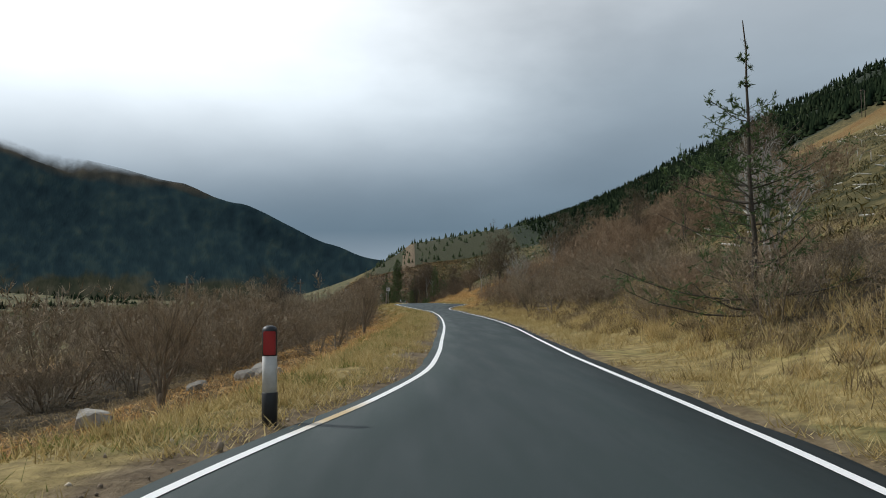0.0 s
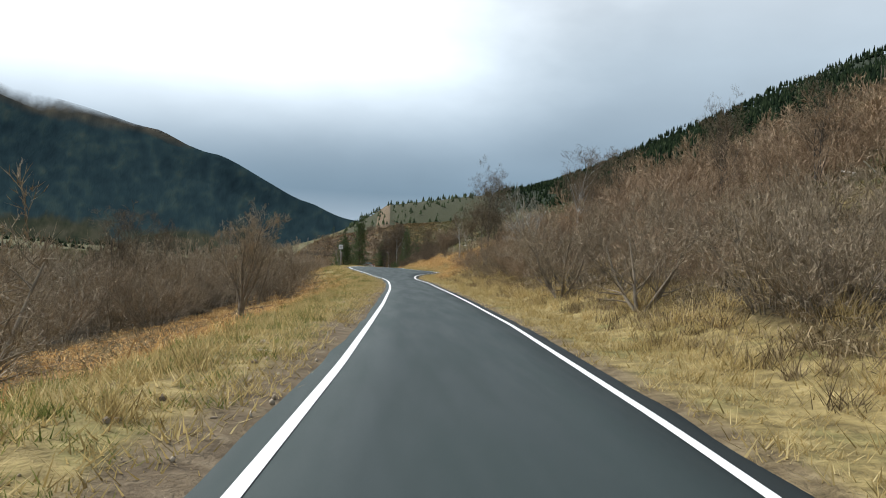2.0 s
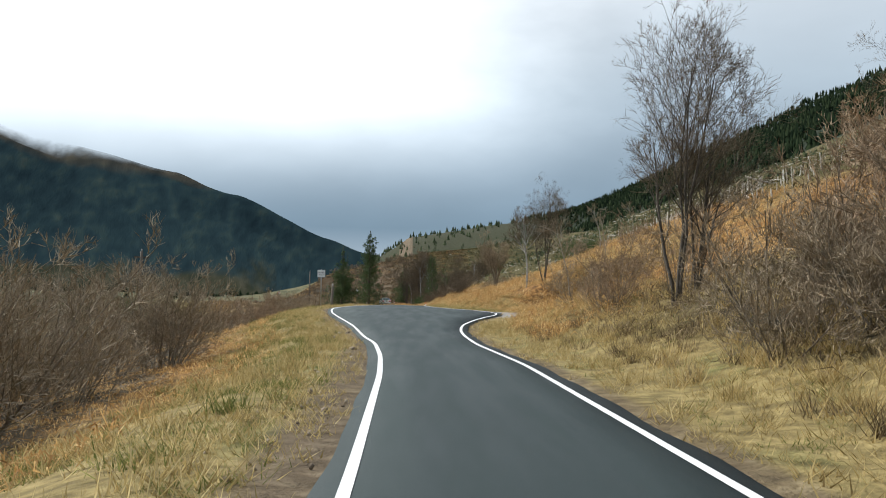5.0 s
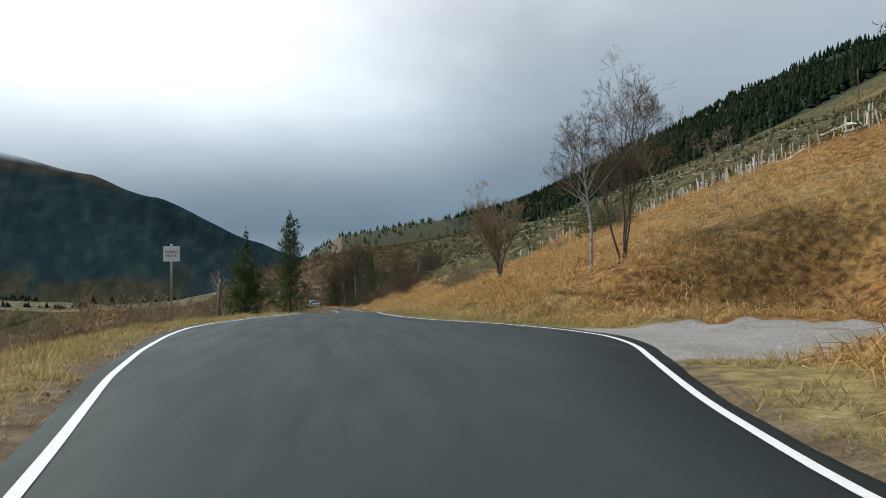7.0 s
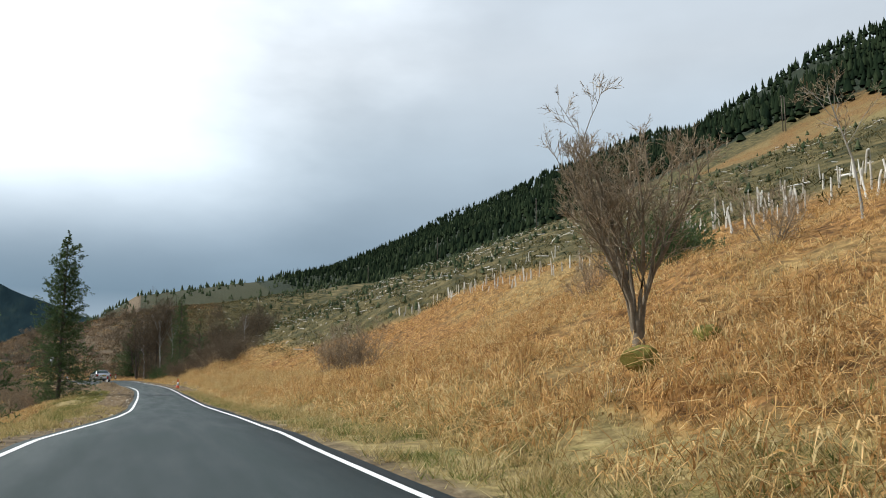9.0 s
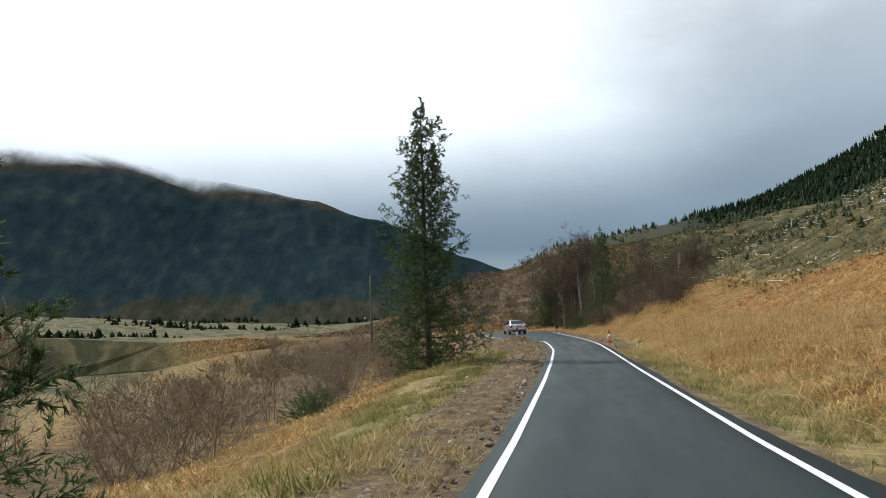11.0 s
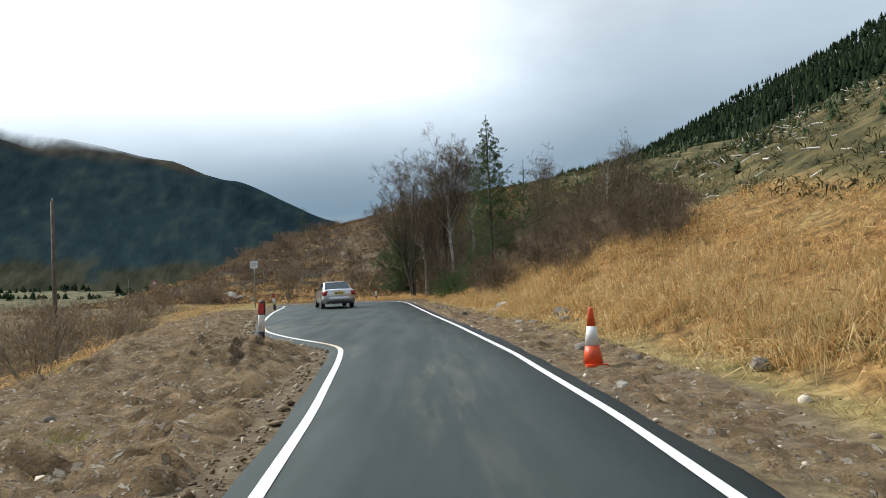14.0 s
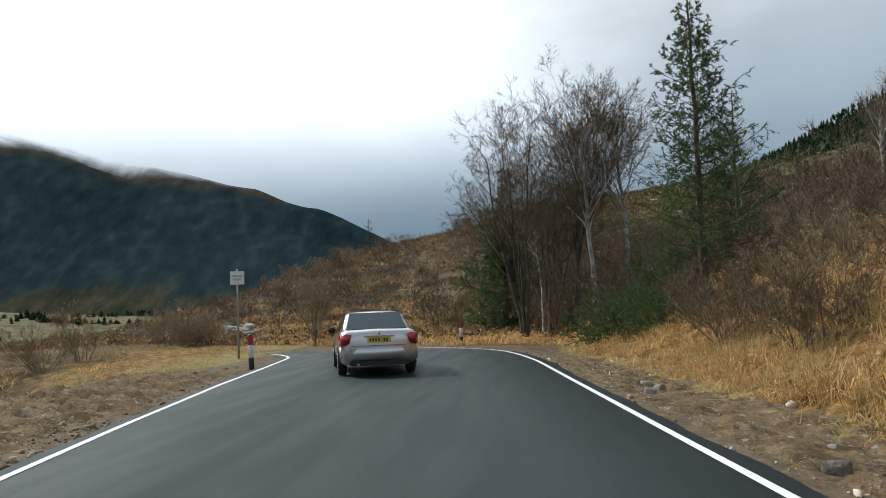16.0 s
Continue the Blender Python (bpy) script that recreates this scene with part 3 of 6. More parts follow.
# ---------------------------------------------------------------- ground sheet
def build_ground():
    near = list(np.arange(-14, 80, .7)) + list(np.arange(80, 262, .5))
    ys = [-400, -200, -110, -60, -38, -26, -19] + near + [262 + 3 * 1.09 ** k * k for k in range(1, 39)] + [4800]
    lo = [0, .25, .5, .8, 1.2, 1.7, 2.3, 3, 3.8, 4.8, 6, 7.5, 9.5, 12, 15, 19, 24, 30, 40, 55, 75, 100, 140, 190, 260, 360, 480, 640, 850, 1150, 1600, 2300, 3300, 4800]
    hi = [0, .25, .5, .8, 1.2, 1.6, 2, 2.4, 2.8, 3.2, 3.7, 4.2, 4.7, 5.3, 5.9, 6.6, 7.3, 8.1, 9, 10, 11, 12, 13.2, 14.5, 17.5, 21, 25, 30, 36, 43, 52, 63, 78, 95, 115, 140, 170, 210, 260, 320, 400, 480, 560, 700, 1000, 1600, 2700, 4600]
    verts, zones = [], {k: [] for k in ("bracken", "litter", "field", "fell", "wood", "soil", "gravel")}
    for y in ys:
        l, r = edge_l(y) - SHOULDER, edge_r(y) + SHOULDER
        xs = [l - o for o in reversed(lo)] + [l + (r - l) * f for f in (.2, .5, .8)] + [r + o for o in hi]
        for x in xs:
            verts.append((x, y, land(x, y)))
            o = x - r if x > r else l - x if x < l else 0
            right = x > (l + r) / 2
            far = max(0.0, y - 600) * .085
            q = dict.fromkeys(zones, 0.0)
            if right:
                f0 = bracken_top(x, y)
                q["bracken"] = step(2.2 - step(140, 160, y), 4.5 - step(140, 160, y), o) * (1 - step(f0 - 1, f0 + 2.5, o) * .9) * (.2 + .8 * step(82, 94, y))
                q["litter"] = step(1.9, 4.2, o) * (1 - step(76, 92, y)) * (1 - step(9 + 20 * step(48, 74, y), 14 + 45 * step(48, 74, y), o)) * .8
                q["fell"] = step(f0 - 1, f0 + 3, o) * (1 - .55 * step(60, 110, o) * (1 - step(280, 360, y)))
                edge = 175 - 50 * step(300, 420, y) + 14 * noise.noise(Vector((y * .02, 0, 0)))
                q["wood"] = step(edge - 6, edge + 6, o + far)
                q["soil"] = max((1 - step(.15, .8, o)) * .62, step(180, 188, y) * (1 - step(1.2, 2.4, o)))
                lay = step(100, 101.5, y) * (1 - step(107.8, 109.6, y)) * (1 - step(8, 11, o))
                q["gravel"] = lay
                if lay > .3:
                    q["bracken"] = q["soil"] = 0.0
            else:
                q["bracken"] = step(2.6, 4.2, o) * (1 - step(30, 60, o)) * .6
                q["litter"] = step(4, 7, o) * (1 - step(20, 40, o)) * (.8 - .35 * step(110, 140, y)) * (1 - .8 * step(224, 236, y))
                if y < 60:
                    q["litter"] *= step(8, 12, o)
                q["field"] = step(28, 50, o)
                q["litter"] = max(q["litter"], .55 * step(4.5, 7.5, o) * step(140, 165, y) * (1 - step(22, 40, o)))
                q["soil"] = max((1 - step(.3, 1.0, o)) * .72, step(137, 150, y) * (1 - step(1.0, 2.2, o)) * .85, step(182, 189, y) * (1 - step(5, 8, o)) * (1 - step(222, 232, y)))
            if y > 240:
                q["fell"] = max(q["fell"], step(262, 300, y) * step(-6, 14, x) * .8)
                q["bracken"] = max(q["bracken"], step(236, 250, y) * step(-50, -36, x) * .95)
                q["field"] *= 1 - step(-60, -36, x) * step(236, 250, y)
                q["litter"] = max(q["litter"], .95 * step(238, 262, y) * (1 - step(5, 25, x)) * (.78 + .17 * step(-14, 2, x)) * step(-60, -40, x))
            if y > 400 and x > -70:
                far_hill = step(400, 520, y) * step(-70, -30, x)
                q["bracken"] *= 1 - far_hill
                q["litter"] *= 1 - .4 * far_hill
                q["fell"] = max(q["fell"], far_hill)
                q["wood"] = max(q["wood"], .52 * far_hill)
            for k in zones:
                zones[k].append(q[k])
    nc = len(lo) + 3 + len(hi)
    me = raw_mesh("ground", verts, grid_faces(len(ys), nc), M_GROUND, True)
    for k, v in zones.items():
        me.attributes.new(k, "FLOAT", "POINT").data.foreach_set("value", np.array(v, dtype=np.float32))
    tagged(new("ground", me), "rough moorland ground with bracken and straw grass", "ground", kind="structure")


build_ground()


def ribbon(name, a, b, z, mat, dust=None, thick=0.0):
    """A strip between two rows of places (x, y), laid z above the road's height."""
    n = len(a)
    va = [(x, y, road_z(y) + z) for x, y in a]
    vb = [(x, y, road_z(y) + z) for x, y in b]
    cols = [va]
    if thick:
        for f in (.25, .5, .75):
            cols.append([(p[0] * (1 - f) + q[0] * f, p[1] * (1 - f) + q[1] * f, p[2] * (1 - f) + q[2] * f) for p, q in zip(va, vb)])
    cols.append(vb)
    if thick:
        cols = [[(p[0], p[1], p[2] - .12) for p in va]] + cols + [[(p[0], p[1], p[2] - .12) for p in vb]]
    verts = [c[i] for i in range(n) for c in cols]
    me = raw_mesh(name, verts, grid_faces(n, len(cols))[:, ::1], mat, False)
    d = np.array([dust(p[0], p[1]) if dust else 0.0 for p in verts], dtype=np.float32)
    me.attributes.new("dust", "FLOAT", "POINT").data.foreach_set("value", d)
    return new(name, me)


def edge_row(edge, bend, off):
    """Places along one edge, off metres to the right of it."""
    pts = [(edge(y), y) for y in np.arange(-15, 231.01, .5)]
    bx, by = np.array([p[0] for p in bend]), np.array([p[1] for p in bend])
    s = np.concatenate([[0], np.cumsum(np.hypot(np.diff(bx), np.diff(by)))])
    t = np.linspace(0, s[-1], 40)
    pts += list(zip(np.interp(t, s, bx), np.interp(t, s, by)))
    p = np.array(pts)
    k = np.hanning(7); k /= k.sum()
    for c in (0, 1):
        q = np.convolve(np.pad(p[:, c], 3, mode="edge"), k, "valid"); q[:3], q[-3:] = p[:3, c], p[-3:, c]
        p[:, c] = q
    d = np.gradient(p, axis=0); d /= np.linalg.norm(d, axis=1)[:, None]
    nrm = np.stack([d[:, 1], -d[:, 0]], 1)
    return p + nrm * np.asarray(off)[..., None] if np.ndim(off) else p + nrm * off


def dust_on_road(x, y):
    """Pale soil tracked over the asphalt beside the works."""
    v = .9 * step(150, 160, y) * (1 - step(196, 206, y)) * max(0.0, 1 - abs(x - 1.75) / .5) * .4
    for cx, cy, rx, ry in ((-.9, 193.5, 1.0, 2.2), (1.5, 190.5, .6, 2.4), (-3, 204, 2.6, 4), (1.35, 187, .5, 2.2), (2.2, 205, .8, 9)):
        v = max(v, .5 * max(0.0, 1 - math.hypot((x - cx) / rx, (y - cy) / ry)) ** .6)
    return v


def build_road():
    n = len(edge_row(edge_l, BEND_L, 0))
    rag = np.array([noise.noise(Vector((i * .31, 0, 0))) * .07 + noise.noise(Vector((i * .05, 9, 0))) * .1 for i in range(n)])
    a = edge_row(edge_l, BEND_L, -.21 + rag * .7 - np.array([.45 * math.exp(-((i * .5 - 15 - 199) / 2.4) ** 2) for i in range(n)])); b = edge_row(edge_r, BEND_R, .25 + rag[::-1])
    tagged(ribbon("road", a, b, .0, M_ASPHALT, dust_on_road, .03), "narrow grey asphalt road with white edge lines", "road", kind="structure")
    w = .047

    def yellowed(x, y):
        return .95 * (1 - step(.4, 1.1, abs(y - 7.3))) * (x < 0) + .8 * (1 - step(.5, 1.6, abs(y - 195.6))) * (x < 0) + .5 * (1 - step(1, 2.5, abs(y - 202.8))) * (x < 0)

    for name, e, bd in (("edge_line_left", edge_l, BEND_L), ("edge_line_right", edge_r, BEND_R)):
        me = ribbon(name, edge_row(e, bd, -w), edge_row(e, bd, w), .006, M_PAINT, yellowed if e is edge_l else None)
        tagged(me, "worn white painted line along the road edge", "road marking", kind="structure")


build_road()


def build_mountain():
    """The long dark ridge across the valley, with its end spur."""
    az = np.concatenate([np.arange(-14, 34, .5), np.arange(34, 120, 2.5)])
    prof = [(-14, 1.2), (-2, 2.3), (2.7, 3.05), (4.8, 3.75), (6.6, 4.25), (8.6, 5.2), (10.6, 6.15), (12.3, 7.0), (13.2, 7.15), (14.4, 7.6), (16.5, 8.5), (18, 8.8), (20, 9.25), (23, 9.9), (27.5, 11.3), (34, 12.6), (45, 14), (60, 15), (120, 15)]
    rs = np.array([640, 760, 900, 1050, 1200, 1350, 1500, 1650, 1800, 1950, 2080, 2200, 2230, 2270, 2330, 2500])
    f = np.interp(rs, [640, 900, 1500, 2200, 2230, 2270, 2330, 2500], [-.03, .10, .52, 1.0, .9, .55, .2, 0])
    verts = []
    for r, k in zip(rs, f):
        for a in az:
            h = math.tan(radians(float(np.interp(a, *zip(*prof))))) * 2200
            x, y = -math.sin(radians(a)) * r, 100 + math.cos(radians(a)) * r
            g = noise.noise(Vector((x * .0035, y * .0035, 2))) * 45 + noise.noise(Vector((x * .011, y * .011, 4))) * 16
            verts.append((x, y, h * k + g * min(1, max(0, k)) * (1 - .75 * (abs(r - 2200) < 60)) * min(1, h / 150)))
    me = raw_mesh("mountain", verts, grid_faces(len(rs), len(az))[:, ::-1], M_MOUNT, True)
    tagged(new("mountain", me), "forested mountain ridge, painted in cloud shade and blue haze, rising into low cloud", "mountain", kind="structure")


build_mountain()


# ---------------------------------------------------------------- plant builders
def tubes(P, R, S):
    """Tubes along polylines P (b,k,3) with radii R (b,k) and S sides: vertices and quads."""
    b, k, _ = P.shape
    T = np.gradient(P, axis=1)
    T /= np.linalg.norm(T, axis=2, keepdims=True) + 1e-9
    ref = np.where(np.abs(T[..., 2:3]) > .9, np.array([1.0, 0, 0]), np.array([0, 0, 1.0]))
    U = np.cross(T, ref); U /= np.linalg.norm(U, axis=2, keepdims=True) + 1e-9
    V = np.cross(T, U)
    a = np.arange(S) * 2 * np.pi / S
    ring = (U[:, :, None] * np.cos(a)[:, None] + V[:, :, None] * np.sin(a)[:, None]) * R[:, :, None, None] + P[:, :, None]
    verts = ring.reshape(-1, 3)
    i = np.arange(b)[:, None, None] * k * S + np.arange(k - 1)[None, :, None] * S
    j = np.arange(S)[None, None, :]; j2 = (j + 1) % S
    q = np.stack([i + j, i + j2, i + S + j2, i + S + j], -1).reshape(-1, 4)
    return verts, q


def spikes(P, R):
    """Thin pointed twigs: polylines (b,k,3) that run out to a point, three-sided."""
    b, k, _ = P.shape
    v, q = tubes(P[:, :-1], R[:, :-1], 3) if k > 2 else (None, None)
    if k == 2:
        T = unit(P[:, 1] - P[:, 0])
        U = unit(np.cross(T, np.array([.31, .22, .93]))); V = np.cross(T, U)
        a = np.arange(3) * 2 * np.pi / 3
        ring = P[:, 0][:, None] + (U[:, None] * np.cos(a)[:, None] + V[:, None] * np.sin(a)[:, None]) * R[:, 0][:, None, None]
        v = ring.reshape(-1, 3); last = np.arange(b)[:, None] * 3
        q = np.zeros((0, 4), int)
    else:
        last = (np.arange(b)[:, None] * (k - 1) + (k - 2)) * 3
    tip = len(v) + np.arange(b)[:, None]
    j = np.arange(3)[None]
    t = np.stack([last + j, last + (j + 1) % 3, tip + 0 * j], -1).reshape(-1, 3)
    return np.concatenate([v, P[:, -1]]), q, t


def slivers(rng, P, w):
    """The finest twigs: one long triangle each, from the first to the last place of P (b,k,3)."""
    a, b = P[:, 0], P[:, -1]
    s = unit(np.cross(b - a, rng.normal(size=a.shape))) * (w * rng.uniform(.7, 1.3, (len(a), 1)) * .5)
    v = np.stack([a - s, a + s, b], 1).reshape(-1, 3)
    return v, np.zeros((0, 4), int), np.arange(len(v)).reshape(-1, 3)


def merge(lists):
    """Joins (verts, quads, tris) sets."""
    vs, qs, ts, n = [], [], [], 0
    for v, q, t in lists:
        vs.append(v); qs.append(q + n); ts.append(t + n); n += len(v)
    return np.concatenate(vs), [np.concatenate(qs), np.concatenate(ts)]


def join(lists):
    vs, fs, n = [], [], 0
    for v, f in lists:
        vs.append(v); fs.append(f + n); n += len(v)
    return np.concatenate(vs), np.concatenate(fs)


def unit(v):
    return v / (np.linalg.norm(v, axis=-1, keepdims=True) + 1e-9)


def shoots(rng, P, R, count, lo, hi, ratio, angle, lift, wiggle, K, shrink=.55, rmin=.003):
    """Side shoots: count for each parent polyline, from lo to hi of its length."""
    b, k, _ = P.shape
    t = rng.uniform(lo, hi, (b, count)) ** .9 * (k - 1)
    i = np.minimum(t.astype(int), k - 2); f = (t - i)[..., None]
    bi = np.arange(b)[:, None]
    base = P[bi, i] * (1 - f) + P[bi, i + 1] * f
    rad = R[bi, i] * (1 - f[..., 0]) + R[bi, i + 1] * f[..., 0]
    tan = unit(P[bi, i + 1] - P[bi, i])
    length = np.linalg.norm(np.diff(P, axis=1), axis=2).sum(1)[:, None] * rng.uniform(ratio[0], ratio[1], (b, count)) * (1.15 - .6 * t / (k - 1))
    side = unit(np.cross(tan, unit(rng.normal(size=(b, count, 3)))))
    an = np.radians(rng.uniform(angle[0], angle[1], (b, count)))[..., None]
    d = unit(tan * np.cos(an) + side * np.sin(an) + np.array([0, 0, lift]))
    pts = [base]
    for s in range(K - 1):
        d = unit(d + rng.normal(size=d.shape) * wiggle + np.array([0, 0, lift * .3]))
        pts.append(pts[-1] + d * (length / (K - 1))[..., None])
    Q = np.stack(pts, 2).reshape(-1, K, 3)
    r0 = np.maximum(rad * shrink, rmin).reshape(-1, 1)
    return Q, r0 * np.linspace(1, .35, K)[None]


def stems(rng, n, height, spread, lean, r, K=7, wig=.08, base=.08):
    a = rng.uniform(0, 2 * np.pi, n)
    d = np.stack([np.cos(a) * spread, np.sin(a) * spread, np.ones(n)], 1) + np.array([lean[0], lean[1], 0])
    d = unit(d + rng.normal(size=(n, 3)) * .1)
    h = height * rng.uniform(.72, 1.05, n)
    p = [np.stack([np.cos(a) * base, np.sin(a) * base, np.full(n, -.25)], 1)]
    for s in range(K - 1):
        d = unit(d + rng.normal(size=d.shape) * wig + np.array([0, 0, .10]))
        p.append(p[-1] + (unit(d * np.array([.35, .35, 1])) if s == 0 else d) * ((h + .25) / (K - 1))[:, None])
    P = np.stack(p, 1)
    R = r * rng.uniform(.75, 1.1, (n, 1)) * np.linspace(1, .28, K)[None] ** 1.1
    return P, R


def bare_tree(name, seed, height, n_stem=1, spread=.15, lean=(0, 0), r=.10, crown=(.3, 1.0), limbs=9, subs=6, twigs=7, fine=4, angle=(25, 60), lift=.16,
              bark=None, twig=None, rmin=.0045, ratio=(.3, .56), hair=.011, bole=0.0):
    """Meshes (trunk, crown) of a leafless tree or shrub."""
    rng = np.random.default_rng(seed)
    P, R = stems(rng, n_stem, height - bole, spread, lean, r)
    if bole:
        P = P + np.array([0, 0, bole])
    A, AR = shoots(rng, P, R, limbs, *crown, ratio, angle, lift, .13, 6, .5, .010)
    B, BR = shoots(rng, A, AR, subs, .25, 1.0, (.35, .6), (25, 60), lift * .7, .16, 5, .55, .006)
    C, CR = shoots(rng, B, BR, twigs, .2, 1.0, (.4, .75), (20, 55), lift * .6, .2, 4, .6, rmin)
    rods = [tubes(P, R, 7), tubes(A, AR, 5)]
    if bole:
        z = np.linspace(-.3, bole + .12, 7)
        B0 = np.stack([.03 * np.sin(z * 3.1 + seed), .03 * np.cos(z * 2.3 + seed), z], 1)[None]
        rods.append(tubes(B0, (r * 2.3 * np.array([1.35, 1.12, 1.0, .95, .93, 1.0, .6]))[None], 9))
    hard = join(rods)
    soft = [spikes(B[:, [0, 1, 2, 4]], BR[:, [0, 1, 2, 4]]), slivers(rng, C[:, :3], hair * 1.3), slivers(rng, C[:, 1:], hair)]
    if fine:
        E, ER = shoots(rng, C, CR, fine, .3, 1.0, (.6, 1.05), (16, 44), lift * .3, .2, 3, .7, rmin * .85)
        soft.append(slivers(rng, E, hair * .9))
    soft = merge(soft)
    return raw_mesh(name + "_trunk", *hard, bark or M_BARK, True), raw_mesh(name + "_crown", *soft, twig or M_TWIG, True)


def plant(name, meshes, x, y, rz=0.0, s=1.0, label="", category="", group="", sink=.05, parts=("trunk", "crown")):
    ob = holder(name, label, category, group, (x, y, land(x, y) - sink), rz)
    ob.scale = (s, s, s)
    for n, me in zip(parts, meshes):
        link(n, me, ob)
    return ob


def spruce(name, seed, height, width, gap=.3, per=6, first=.04, side=9, needles=True, droop=.2, ragged=.25, needle_len=.12, rt=.13, density=9, taper=.9, leader=.1, upper=1.0):
    """Meshes (trunk, crown) of a spruce: whorls of boughs, hung with twigs and needles."""
    rng = np.random.default_rng(seed)
    z = np.linspace(-.3, height, 11)
    T = np.stack([rng.normal(size=11) * .018, rng.normal(size=11) * .018, z], 1)[None]
    TR = np.maximum(rt * (1 - np.linspace(0, 1, 11)) ** .9 + .012, .01)[None]
    rows = []
    h = height * first
    while h < height * (.985 if leader < .1 else .93):
        q = h / height
        reach = width * min(1.0, max(0.0, 1 - leader - q) / (1 - leader) * 1.12) ** taper * (.85 + .3 * rng.random()) + .16 * min(1.0, (1 - q) * 8)
        n = max(3, int(per * (.8 + .4 * rng.random()) * (1 if q < .8 else .7) * (upper if q > .55 else 1)))
        a0 = rng.uniform(0, 6.28)
        for i in range(n):
            L = reach * (1 - ragged * rng.random() * 1.5 if rng.random() < .72 else 1 + ragged * .45)
            rows.append((h + rng.normal() * gap * .22, a0 + i * 6.283 / n + rng.normal() * .22, max(.10, L), q))
        h += gap * (.75 + .5 * rng.random()) * (1 if q < .7 else 1.15 - .3 * (upper >= 1))
    K = 6
    hh, aa, LL, qq = (np.array([r[i] for r in rows]) for i in range(4))
    s = np.linspace(0, 1, K)
    out = LL[:, None] * s[None]
    dip = (.55 * qq[:, None] - droop * (1 - qq[:, None])) * LL[:, None] * s[None] + .24 * LL[:, None] * s[None] ** 2.4
    tx = np.interp(hh, z, T[0, :, 0]); ty = np.interp(hh, z, T[0, :, 1])
    P = np.stack([tx[:, None] + np.cos(aa)[:, None] * out, ty[:, None] + np.sin(aa)[:, None] * out, hh[:, None] + dip], -1)
    P += rng.normal(size=P.shape) * .012
    R = (.006 + .008 * LL[:, None]) * np.linspace(1, .3, K)[None]
    tw, twr = shoots(rng, P, R, side, .10, 1.0, (.18, .42), (30, 62), -.05, .10, 4, .6, .004)
    keep = rng.random(len(tw)) < np.repeat(np.minimum(1.0, LL / .95 + .02), side)
    tw, twr = tw[keep], twr[keep]
    hard = join([tubes(T, TR, 8), tubes(P, R, 3)])
    if needles:
        t2, t2r = shoots(rng, tw, twr, 2, .2, 1.0, (.4, .7), (30, 55), -.12, .12, 3, .6, .003)
        sets = [slivers(rng, tw, .016), slivers(rng, t2, .012)]
        for Q, c in ((tw, density), (t2, density - 2), (P, density * 2)):
            b, k, _ = Q.shape
            u = rng.uniform(.12 if Q is P else 0, 1, (b, c)) * (k - 1); i = np.minimum(u.astype(int), k - 2); f = (u - i)[..., None]
            bi = np.arange(b)[:, None]
            base = Q[bi, i] * (1 - f) + Q[bi, i + 1] * f
            tan = unit(Q[bi, i + 1] - Q[bi, i])
            d = unit(tan + unit(rng.normal(size=base.shape)) * .75)
            tip = base + d * needle_len * rng.uniform(.6, 1.25, (b, c, 1))
            lines = np.stack([base, tip], 2)
            if Q is P:
                lines = lines[rng.random((b, c)) < np.minimum(1.0, LL / 1.1 + .1)[:, None]]
            sets.append(slivers(rng, lines.reshape(-1, 2, 3), needle_len * .24))
        crown = raw_mesh(name + "_crown", *merge(sets), M_NEEDLE)
    else:
        fat = np.linspace(1, .35, 4)[None] * rng.uniform(.028, .05, (len(tw), 1))
        bough = np.linspace(.7, 1, K)[None] * np.minimum(.05, .02 + .03 * LL[:, None])
        crown = raw_mesh(name + "_crown", *join([tubes(tw, fat, 3), tubes(P[:, 1:], bough[:, 1:], 3)]), M_NEEDLE)
    return raw_mesh(name + "_trunk", *hard, M_BARK, True), crown


# ---------------------------------------------------------------- blades of grass and bracken
def blades(rng, x, y, z, h, w, lean):
    """One mesh of curved blades at the given roots."""
    n = len(x)
    a = rng.uniform(0, 2 * np.pi, n); b = rng.uniform(0, 2 * np.pi, n)
    base = np.stack([x, y, z], 1)
    side = np.stack([np.cos(a), np.sin(a), np.zeros(n)], 1) * w[:, None] * .5
    out = np.stack([np.cos(b), np.sin(b), np.zeros(n)], 1) * (h * lean)[:, None]
    tip = base + out + np.stack([np.zeros(n), np.zeros(n), h * np.sqrt(np.maximum(.05, 1 - (lean * .8) ** 2))], 1)
    v = np.stack([base - side, base + side, tip], 1).reshape(-1, 3)
    return v, np.arange(3 * n).reshape(-1, 3)


def arched(rng, x, y, z, h, w, lean):
    """Stalks that rise and droop: two triangles each, widest at the bend."""
    n = len(x)
    b = rng.uniform(0, 2 * np.pi, n)
    base = np.stack([x, y, z], 1)
    out = np.stack([np.cos(b), np.sin(b), np.zeros(n)], 1)
    side = np.stack([-np.sin(b), np.cos(b), rng.normal(size=n) * .4], 1) * w[:, None] * .5
    up = np.array([0, 0, 1.0])
    mid = base + out * (h * lean * .45)[:, None] + up * (h * rng.uniform(.35, .6, n))[:, None]
    tip = mid + out * (h * lean * .6)[:, None] + rng.normal(size=(n, 3)) * (h * .18)[:, None] + up * (h * rng.uniform(-.45, .2, n))[:, None]
    v = np.stack([base, mid - side, mid + side, tip], 1).reshape(-1, 3)
    k = np.arange(n)[:, None] * 4
    return v, np.concatenate([k + np.array([0, 1, 2]), k + np.array([2, 1, 3])])


